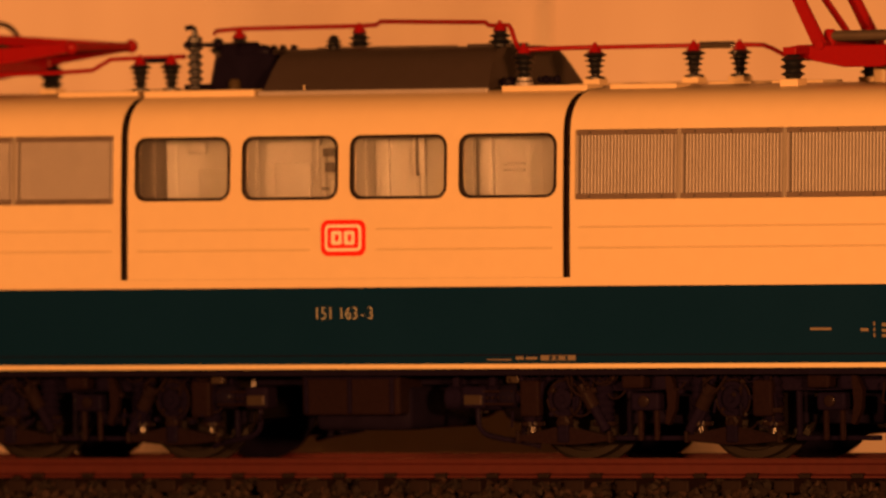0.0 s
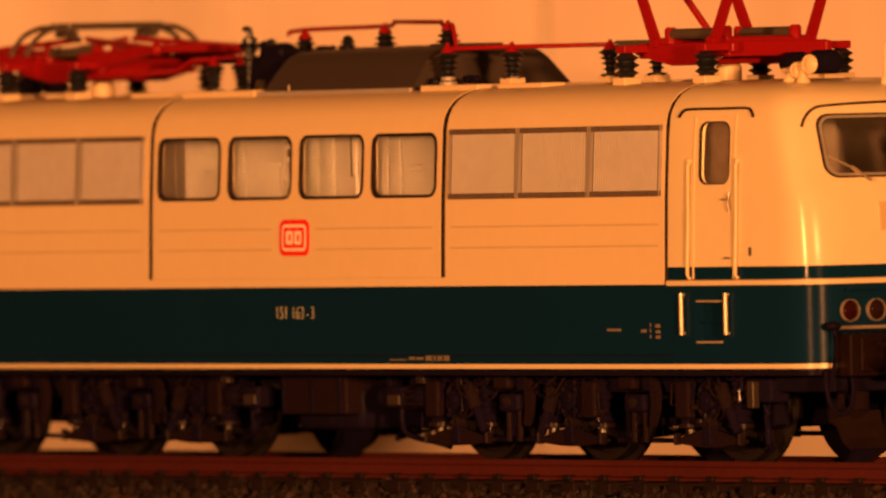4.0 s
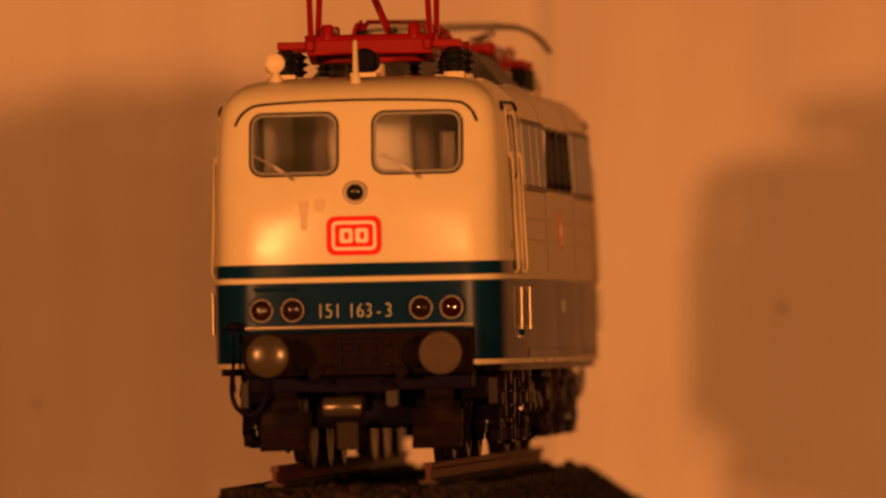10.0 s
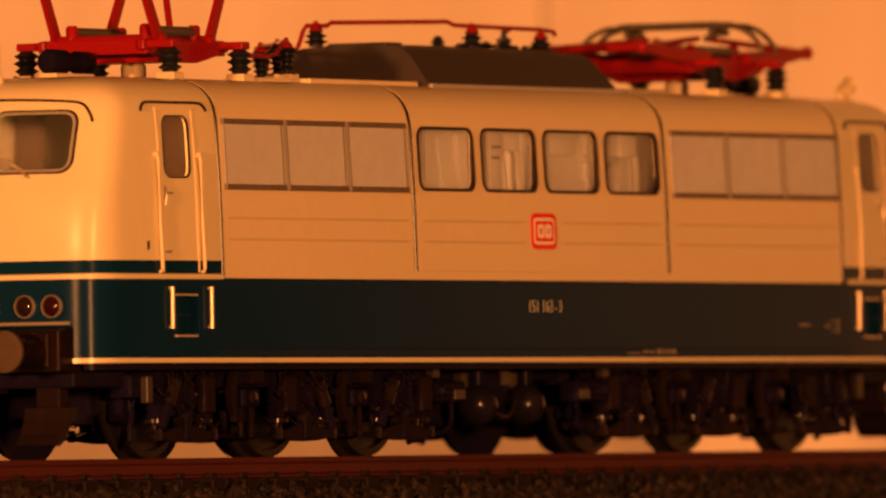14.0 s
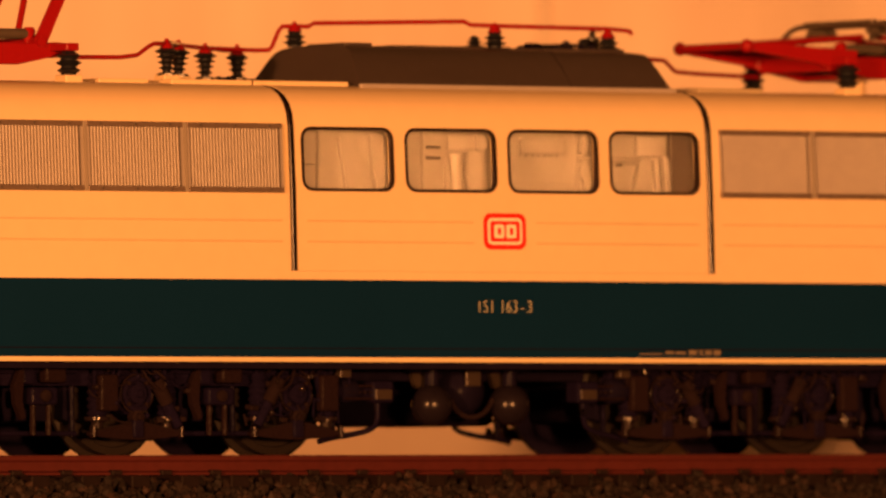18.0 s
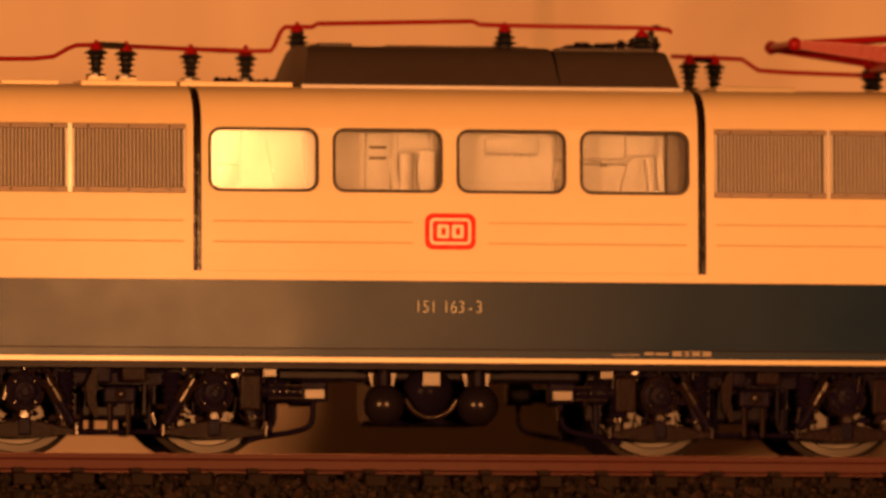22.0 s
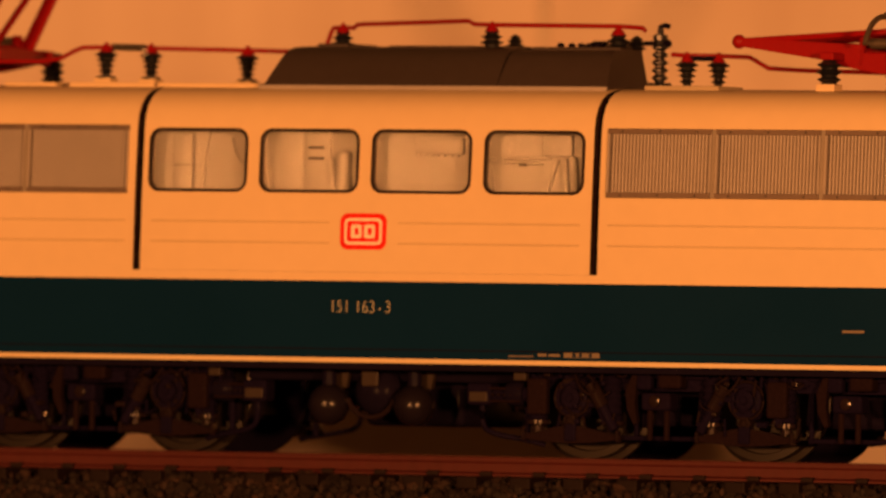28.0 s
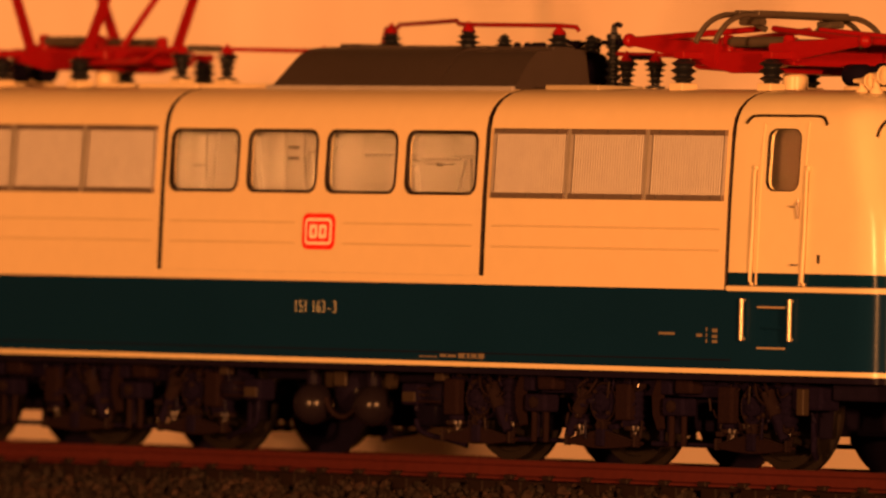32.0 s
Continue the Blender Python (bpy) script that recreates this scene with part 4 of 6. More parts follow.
# cab doors with window, handrails, steps and gutter
def doors():
    for e in (1, -1):
        for s in (-1, 1):
            door = empty("cab_door", loco)
            m = FLIP if e < 0 else Matrix.Identity(4)
            door.matrix_basis = m

            def at(x, z, h):
                return (x, s * (cab_y(x, z) + h), z)

            def patch(bm, x0, x1, z0, z1, h0, h1, hole=None):
                zs = [z0 + (z1 - z0) * k / 6 for k in range(7)]
                a, b = [[bm.verts.new(at(x, z, h)) for z in zs] for x, h in ((x0, h1), (x1, h1))]
                c, d = [[bm.verts.new(at(x, z, h)) for z in zs] for x, h in ((x0, h0), (x1, h0))]
                for k in range(6):
                    for p, q in ((a, b), (b, d), (d, c), (c, a)):
                        bm.faces.new((p[k], q[k], q[k + 1], p[k + 1]))
                bm.faces.new((a[0], b[0], d[0], c[0]))
                bm.faces.new((a[6], b[6], d[6], c[6]))

            # door leaf edges, drawn as a fine raised frame
            for x0, x1, z0, z1 in ((79.85, 80.05, 21.7, 40.3), (87.0, 87.25, 21.7, 40.3), (79.85, 87.25, 40.3, 40.55)):
                bm = bmesh.new()
                patch(bm, x0, x1, z0, z1, -0.05, 0.13)
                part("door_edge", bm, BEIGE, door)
            bm = bmesh.new()
            ring(bm, rounded(80.95, 86.05, 32.65, 39.6, 1.15), rounded(80.8, 86.2, 32.5, 39.75, 1.3), lambda u, v, h: at(u, v, h), 0.08, 0.35)
            part("door_window_rim", bm, BROWN_RUBBER, door, smooth=50)
            bm = bmesh.new()
            lo = [bm.verts.new(at(u, v, -0.06)) for u, v in rounded(80.9, 86.1, 32.6, 39.65, 1.2)]
            hi = [bm.verts.new((v.co.x, v.co.y - s * 0.25, v.co.z)) for v in lo]
            bm.faces.new(lo)
            bm.faces.new(hi[::-1])
            for k in range(len(lo)):
                j = (k + 1) % len(lo)
                bm.faces.new((lo[k], lo[j], hi[j], hi[k]))
            part("pane", bm, CAB_GLASS, door, "hazy plastic door window").visible_shadow = False
            bm = bmesh.new()
            tube(bm, [at(86.55, 31.6, 0.3), at(86.5, 30.9, 0.42), at(86.6, 29.4, 0.3)], 0.16, 6)
            tube(bm, [at(86.5, 30.8, 0.35), at(85.2, 30.8, 0.35)], 0.12, 6)
            part("door_handle", bm, BEZEL, door, "small dull metal door handle", smooth=50)
            for x in (79.3, 87.8):
                bm = bmesh.new()
                tube(bm, [at(x, 35.2, -0.1), at(x, 35.2, 0.25), at(x, 34.6, 0.34), at(x, 28, 0.36), at(x, 22.2, 0.34), at(x, 21.8, 0.25), at(x, 21.8, -0.1)], 0.22, 8)
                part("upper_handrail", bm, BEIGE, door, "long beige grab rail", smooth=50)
                bm = bmesh.new()
                ball(bm, at(x, 35.2, 0.2), 0.36, 10, 8)
                part("handrail_bracket", bm, BEIGE, door, smooth=60)
            for x in (78.1, 86.0):
                bm = bmesh.new()
                rod(bm, at(x, 20.1, 0.42), at(x, 15.3, 0.42), 0.27, 0.27, 10)
                for z in (19.9, 15.5):
                    rod(bm, at(x, z, -0.3), at(x, z, 0.42), 0.2, 0.2, 8)
                part("lower_handrail", bm, RAILING, door, "short pale grab rail beside the steps", smooth=50)
            for z in (19.15, 14.45, 16.8):
                bm = bmesh.new()
                box(bm, 80.2, 84.9, s * 16.4, s * (17.55 if z != 16.8 else 17.0), z - 0.1, z + 0.12)
                part("step", bm, RAILING if z != 16.8 else BLUE, door, "step with a pale edge")
            bm = bmesh.new()
            tube(bm, smooth_line([at(77.0, 40.3, 0.15), at(77.6, 41.0, 0.15), at(78.8, 41.2, 0.15), at(84, 41.2, 0.15), at(88.4, 41.2, 0.15), at(89.6, 40.9, 0.15), at(90.2, 40.2, 0.15)], 3), 0.18, 6)
            part("door_gutter", bm, BROWN_RUBBER, door, "thin dark gutter over the cab door", smooth=60)
            for z in (24.1,):
                bm = bmesh.new()
                tube(bm, [at(86.0, z, 0.1), at(86.0, z, 0.4), at(87.0, z, 0.4)], 0.14, 6)
                part("door_hinge", bm, CHROME, door, smooth=50)
            bm = bmesh.new()
            box(bm, 75.6, 83.85, s * 12.9, s * 13.4, 24.2, 41.5)
            part("door_lining", bm, INTERIOR_MID, door)
            bm = bmesh.new()
            box(bm, 83.9, 91.0, s * 11.6, s * 12.1, 24.2, 41.5)
            part("door_lining", bm, INTERIOR_DARK, door)
            # small end letter as a plain mark
            bm = bmesh.new()
            box(bm, 89.7, 90.2, s * (cab_y(90, 24.8) - 0.1), s * (cab_y(90, 24.8) + 0.04), 24.3, 25.3)
            part("end_mark", bm, DARK_LETTER, door)


doors()


# emblem: red tile, pale ring, red field and pale strokes
def emblem(place, w=6.15, h=4.32, red=LOGO_RED, pale=LOGO_PALE):
    em = empty("emblem", loco)
    em.matrix_basis = place
    for nm, ww, hh, r, z, mat in (("red_tile", w, h, 1.0, 0.05, red), ("pale_ring", w - 1.15, h - 1.15, 0.62, 0.08, pale), ("red_field", w - 1.85, h - 1.85, 0.35, 0.11, red)):
        bm = bmesh.new()
        prism(bm, rounded(-ww / 2, ww / 2, -hh / 2, hh / 2, r), "z", -0.05, z)
        part(nm, bm, mat, em)
    for x in (-0.88, 0.88):
        bm = bmesh.new()
        o = [(x + u, v) for u, v in rounded(-0.72, 0.72, -0.82, 0.82, 0.28)]
        i = [(x + u, v) for u, v in rounded(-0.22, 0.30, -0.42, 0.42, 0.15)]
        ring(bm, i, o, lambda u, v, hgt: (u, v, 0.10 + hgt * 0.5), 0.08)
        part("pale_stroke", bm, pale, em)
    return em


def side_pose(s, x, z, lift=0.03):
    """On the flank, facing out; s is the side."""
    lean = math.degrees(math.atan2(side_y(z - 1) - side_y(z + 1), 2))
    return pose(x * MM, s * (side_y(z) + lift) * MM, z * MM, 0, 0, 180 if s > 0 else 0) @ pose(0, 0, 0, 90 - lean, 0, 0)


def nose_pose(y, z, lift=0.03):
    lean = math.degrees(math.atan2(along(NOSE, z - 1.5) - along(NOSE, z + 1.5), 3))
    return pose((nose_x(y, z) + lift) * MM, y * MM, z * MM, 0, 0, 90) @ pose(0, 0, 0, 90 - lean, 0, 0)


for s in (-1, 1):
    emblem(side_pose(s, 0.05, 27.0))
    lettering("running_number", "151  163 - 3", 7.7, 1.42, side_pose(s, 0.1, 18.05, 0.04), LETTER, loco, 0.58)
for e in (1, -1):
    turn = FLIP if e < 0 else Matrix.Identity(4)
    emblem(turn @ nose_pose(-0.3, 26.2, 0.05), 6.2, 4.45, NOSE_RED, NOSE_PALE)
    lettering("running_number", "151  163 - 3", 8.1, 1.55, turn @ nose_pose(-0.3, 17.75, 0.06), LETTER, loco, 0.58)


def small_print():
    """Unreadable data lines on the blue band as plain bars."""
    for s in (-1, 1):
        for x0, x1, z0, z1 in ((63.1, 65.9, 15.75, 16.05), (69.8, 70.8, 15.6, 15.95), (71.5, 71.7, 14.9, 15.35), (71.5, 71.7, 15.6, 16.0), (71.5, 71.7, 16.25, 16.7), (72.6, 73.5, 14.9, 15.25), (72.6, 73.5, 15.5, 15.85), (72.6, 73.5, 16.15, 16.55), (19.6, 22.9, 12.38, 12.52), (23.5, 24.6, 12.45, 12.8), (24.9, 26.4, 12.45, 12.75), (26.9, 31.6, 12.35, 12.42), (26.9, 31.6, 12.88, 12.94), (26.9, 28.0, 12.42, 12.88), (28.5, 28.9, 12.45, 12.85), (29.3, 30.2, 12.45, 12.85), (30.6, 31.6, 12.42, 12.88)):
            x0, x1 = (x0, x1) if s < 0 else (-x1, -x0)
            bm = bmesh.new()
            box(bm, x0, x1, s * 17.70, s * (17.78 if z0 > 13 else 17.9), z0, z1)
            part("data_line", bm, DIM_LETTER, loco)


small_print()


# ---------------------------------------------------------------- roof
def roof_box():
    arc = [(12.0, 44.0), (11.7, 44.5), (10.8, 45.6), (9.8, 46.8), (8.7, 48.0), (7.7, 48.75), (6.5, 49.15), (4.4, 49.35), (2.0, 49.45)]
    full = arc + [(-y, z) for y, z in reversed(arc)]
    bm = bmesh.new()
    n = len(full)
    # the ends lean inwards a little
    rows = [[bm.verts.new((x + dx * (z - 44.0) / 5.45, y, z)) for y, z in full] for x, dx in ((-14.3, 0.4), (17.0, -1.5))]
    for k in range(n - 1):
        bm.faces.new((rows[0][k], rows[0][k + 1], rows[1][k + 1], rows[1][k]))
    bm.faces.new((rows[0][0], rows[1][0], rows[1][-1], rows[0][-1]))
    bm.faces.new(rows[0])
    bm.faces.new(rows[1][::-1])
    part("roof_fairing", bm, GREYROOF, loco, "arched umbra-grey equipment fairing on the roof", smooth=35)
    half = [(y, z - 0.25 if z > 49 else z) for y, z in arc] + [(0.2, 49.2), (0.2, 44.0)]
    bm = bmesh.new()
    rows = [[bm.verts.new((x + dx * (z - 44.0) / 5.45, y, z)) for y, z in half] for x, dx in ((-29.0, 1.2), (-14.35, 0.0))]
    n = len(half)
    for k in range(n):
        j = (k + 1) % n
        bm.faces.new((rows[0][k], rows[0][j], rows[1][j], rows[1][k]))
    bm.faces.new(rows[0])
    bm.faces.new(rows[1][::-1])
    part("roof_fairing_extension", bm, GREYROOF, loco, "narrower grey fairing beside the main switch", smooth=35)
    for nm, b in (("fairing_hatch", (9.6, 13.6, -4.0, 4.0, 49.2, 49.75)), ("fairing_hatch", (-12.3, 5.0, -2.0, 2.0, 49.3, 49.62)), ("fairing_hatch", (-27.2, -15.4, 1.2, 4.6, 48.9, 49.45)), ("fairing_edge", (-29.2, 17.2, 11.9, 12.5, 44.0, 44.55)), ("fairing_edge", (-14.5, 17.2, -12.5, -11.9, 44.0, 44.55))):
        bm = bmesh.new()
        box(bm, *b, 0.12)
        part(nm, bm, GREYROOF if "hatch" in nm else ALU, loco)
    for x in (-23.4, -22.2, -20.8, -19.6, -18.4):
        bm = bmesh.new()
        lathe(bm, (x, 2.6 + 0.5 * math.sin(x), 49.4), (0, 0, 1), ((0.5, 0), (0.45, 0.45), (0.2, 0.6)), 8)
        part("hatch_bolt", bm, BLACK, loco, smooth=50)
    bm = bmesh.new()
    rod(bm, (-8.2, -12.2, 44.2), (-8.2, -12.2, 45.2), 0.09, 0.09, 6)
    part("fairing_stud", bm, CREAM, loco)


roof_box()


def roof_boards():
    """Pale walkway plates and pads that lie on the roof skin."""
    for x0, x1, y0, y1, mat in ((18.0, 31.6, 6.0, 11.0, BEIGE), (32.0, 43.5, 4.6, 11.2, BEIGE), (19.0, 30.6, -12.2, -8.2, BEIGE), (33.0, 42.0, -11.0, -7.6, BEIGE), (-43.2, -33.5, 4.0, 11.0, SHADED_BEIGE), (-43.2, -32.0, -11.4, -7.4, BEIGE), (-30.4, -15.0, -12.6, -9.6, BEIGE), (46.0, 53.0, 5.0, 10.0, BEIGE)):
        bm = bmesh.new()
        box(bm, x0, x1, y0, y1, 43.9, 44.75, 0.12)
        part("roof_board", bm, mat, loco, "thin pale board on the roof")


# darker copy of the beige: one rear board's shade put into its colour
SHADED_BEIGE = paint("shaded_board_paint", (0.40, 0.33, 0.22), 0.5, vary=0.08)
roof_boards()

SHED = ((1.0, 0), (0.95, 0.3), (0.5, 0.42), (0.55, 0.68), (1.0, 0.9), (0.56, 1.12), (0.6, 1.36), (1.18, 1.6), (0.64, 1.84), (0.7, 2.04), (1.36, 2.27), (0.8, 2.5), (0.85, 2.64), (1.54, 2.9), (1.1, 3.18), (0.66, 3.42), (0.42, 3.7))


# stout foot of a pantograph: three broad discs
FOOT_SHED = ((0.95, 0), (0.9, 0.25), (1.45, 0.6), (0.9, 0.95), (0.95, 1.1), (1.6, 1.5), (0.95, 1.85), (1.0, 2.0), (1.5, 2.35), (0.9, 2.7), (0.6, 3.0))
# short stand-off on the fairing: widest low down, with a pointed cap
STANDOFF = ((0.9, 0), (0.85, 0.5), (1.55, 0.95), (0.85, 1.35), (0.8, 1.6), (1.35, 2.05), (0.75, 2.5), (0.7, 2.7), (0.95, 3.0), (0.5, 3.4), (0.25, 3.7))


def insulator(x, y, z0, h, r=1.0, cap=True, pad=0.0, capmat=None, sheds=SHED):
    ins = empty("roof_insulator", loco)
    k = h / 3.7
    bm = bmesh.new()
    lathe(bm, (x, y, z0), (0, 0, 1), [(a * r, b * k) for a, b in sheds], 14)
    part("ribbed_body", bm, INSULATOR, ins, "dark ribbed insulator", smooth=28)
    if pad:
        bm = bmesh.new()
        box(bm, x - pad, x + pad, y - pad, y + pad, z0 - 0.7, z0 + 0.05, 0.1)
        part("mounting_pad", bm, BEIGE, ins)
        bm = bmesh.new()
        lathe(bm, (x, y, z0 - 0.05), (0, 0, 1), ((1.25 * r, 0), (1.25 * r, 0.28), (0.8 * r, 0.4)), 8)
        part("base_flange", bm, INSULATOR, ins)
    if cap:
        bm = bmesh.new()
        lathe(bm, (x, y, z0 + h - 0.35), (0, 0, 1), ((0.9 * r, -0.1), (0.72 * r, 0.3), (0.36 * r, 0.75), (0.2 * r, 1.15)), 10)
        part("cap", bm, capmat or RED, ins, smooth=40)
    return ins


for x, y in ((41.0, 6.5), (36.8, 2.8), (27.7, -4.95)):
    insulator(x, y, 45.35, 3.55, 0.98, pad=1.1)
for x, y in ((-32.8, -2.1), (-36.2, -3.7)):
    insulator(x, y, 44.7, 3.6, 0.95, pad=1.0)
insulator(20.3, -9.0, 45.0, 4.0, 0.95)
for x, y, h, r in ((14.75, -4.9, 2.3, 1.0), (-9.2, 2.8, 2.3, 1.0), (-9.8, -2.3, 1.7, 0.75), (-26.0, 2.75, 2.3, 1.05), (-26.0, -2.3, 2.0, 0.8)):
    insulator(x, y, 49.4 if x > -15 else 49.0, h, r, cap=r > 0.9, sheds=STANDOFF)
# metal base of the post beside the fairing
bm = bmesh.new()
lathe(bm, (20.3, -9.0, 44.1), (0, 0, 1), ((1.1, 0), (1.1, 1.0), (0.9, 1.1), (0.9, 1.6)), 12)
part("post_base", bm, ALU, loco, "pale metal can under the insulator", smooth=40)
bm = bmesh.new()
lathe(bm, (18.3, -9.4, 44.1), (0, 0, 1), ((0.85, 0), (0.85, 1.3), (0.6, 1.5)), 12)
part("post_base", bm, BLACK, loco, smooth=40)


# low black linkage on the roof beside the post
for x0, x1, y, z in ((21.4, 24.4, -7.6, 45.4), (16.6, 20.2, -8.2, 45.3)):
    bm = bmesh.new()
    rod(bm, (x0, y, z), (x1, y, z), 0.28, 0.28, 8)
    for k in range(4):
        ball(bm, (x0 + (x1 - x0) * (k + 0.5) / 4, y, z), 0.42 + 0.1 * (k % 2), 8, 6)
    part("roof_linkage", bm, BLACK, loco, "low black linkage on the roof", smooth=50)


# main switch: slim mast with a contact arm, and a dark switch body beside the fairing
def main_switch():
    sw = empty("main_switch", loco)
    bm = bmesh.new()
    prof = [(0.55, 0)]
    for k in range(6):
        h = 0.3 + k * 0.92
        prof += [(0.55, h), (0.98, h + 0.34), (0.98, h + 0.46), (0.55, h + 0.8)]
    prof += [(0.6, 6.0), (0.9, 6.15), (0.9, 6.7), (0.4, 6.9), (0.35, 7.6)]
    lathe(bm, (-28.4, -3.75, 44.4), (0, 0, 1), prof, 12)
    part("ribbed_column", bm, INSULATOR, sw, "slim dark ribbed mast", smooth=28)
    bm = bmesh.new()
    tube(bm, [(-28.4, -3.75, 51.6), (-28.4, -3.75, 52.15), (-28.9, -3.75, 52.3), (-29.6, -3.75, 52.2)], 0.32, 8)
    part("contact_horn", bm, BLACK, sw, smooth=50)
    bm = bmesh.new()
    rod(bm, (-29.3, -3.7, 50.2), (-23.0, -4.4, 50.1), 0.28, 0.28, 8)
    part("contact_arm", bm, BLACK, sw, smooth=40)
    for x, r in ((-24.8, 0.62), (-29.2, 0.5)):
        bm = bmesh.new()
        ball(bm, (x, -4.2, 50.15), r, 10, 8)
        part("contact_knob", bm, BLACK, sw, smooth=60)
    # body: a block on a wedge-shaped foot, with a drum lying along its top
    bm = bmesh.new()
    prism(bm, [(-24.2, 44.5), (-15.2, 44.5), (-15.2, 48.9), (-22.8, 48.9), (-23.6, 48.3)], "y", -7.2, -2.4)
    bmesh.ops.bevel(bm, geom=bm.edges[:], offset=0.25, segments=2, affect="EDGES")
    part("switch_body", bm, BLACK, sw, "dark grey switch housing", smooth=35)
    bm = bmesh.new()
    lathe(bm, (-23.8, -4.6, 49.2), (1, 0, 0), ((0.7, 0), (1.15, 0.2), (1.15, 2.2), (0.8, 2.3), (0.8, 2.8), (1.25, 2.9), (1.25, 4.6), (0.9, 4.8), (0.9, 5.6), (0.5, 6.6)), 16)
    part("switch_drum", bm, BLACK, sw, smooth=35)
    bm = bmesh.new()
    lathe(bm, (-20.6, -7.6, 44.4), (0, 0, 1), ((0.8, 0), (0.75, 1.3), (0.5, 1.6)), 12)
    part("switch_valve", bm, BUFFER, sw, smooth=40)
    bm = bmesh.new()
    rod(bm, (-29.8, -3.7, 45.1), (-25.4, -4.2, 45.1), 0.35, 0.35, 8)
    part("foot_rod", bm, BLACK, sw, smooth=40)


main_switch()


def roof_rods():
    for pts in (
        [(14.75, -4.9, 51.9), (16.2, -5.3, 51.9), (16.7, -5.5, 51.3), (17.4, -5.7, 49.6), (17.8, -5.8, 49.05), (19.4, -6.2, 49.0), (27.7, -4.95, 49.1), (36.8, 2.8, 49.1), (41.0, 6.5, 49.1), (43.6, 7.6, 49.0), (44.6, 7.9, 48.6), (46.4, 8.3, 47.6), (49.0, 8.6, 47.3), (57.0, 8.8, 47.2)],
        [(14.75, -4.9, 51.9), (13.0, -4.4, 51.9), (12.4, -4.2, 52.3), (-5.5, 1.6, 52.6), (-6.3, 1.9, 52.2), (-9.2, 2.8, 52.1), (-26.0, 2.75, 52.0), (-29.2, 2.75, 51.8), (-29.6, 2.75, 51.4)],
        [(-30.6, -2.5, 48.8), (-32.8, -2.1, 48.7), (-36.2, -3.7, 48.7), (-39.8, -4.6, 48.6), (-42.0, -5.4, 47.3), (-46.0, -6.2, 47.1), (-57.0, -8.6, 46.9)],
        [(20.3, -9.0, 49.0), (22.6, -8.6, 49.05), (27.7, -4.95, 49.15)],
    ):
        bm = bmesh.new()
        tube(bm, pts, 0.27, 8)
        part("roof_line", bm, RED, loco, "thin red high-voltage rod along the roof", smooth=45)
    bm = bmesh.new()
    rod(bm, (37.3, 3.25, 49.12), (40.5, 6.05, 49.12), 0.42, 0.42, 8)
    part("link_bar", bm, STEEL, loco, smooth=40)
    bm = bmesh.new()
    rod(bm, (-32.8, -2.1, 48.4), (-36.2, -3.7, 48.4), 0.35, 0.35, 8)
    part("link_bar", bm, BLACK, loco, smooth=40)


roof_rods()


# ---------------------------------------------------------------- pantographs
def flat_bar(bm, a, b, w0, w1, t):
    """Tapered bar from a to b: w is its height, t its thickness in y."""
    a, b = Vector(a), Vector(b)
    d = (b - a).normalized()
    side = d.cross(Vector((0, 1, 0))).normalized()
    v = []
    for p, w in ((a, w0), (b, w1)):
        for sy in (-1, 1):
            for sw in (-1, 1):
                v.append(bm.verts.new(p + side * (sw * w / 2) + Vector((0, sy * t / 2, 0))))
    for f in ((0, 1, 3, 2), (4, 6, 7, 5), (0, 4, 5, 1), (2, 3, 7, 6), (0, 2, 6, 4), (1, 5, 7, 3)):
        bm.faces.new([v[i] for i in f])
    return bm


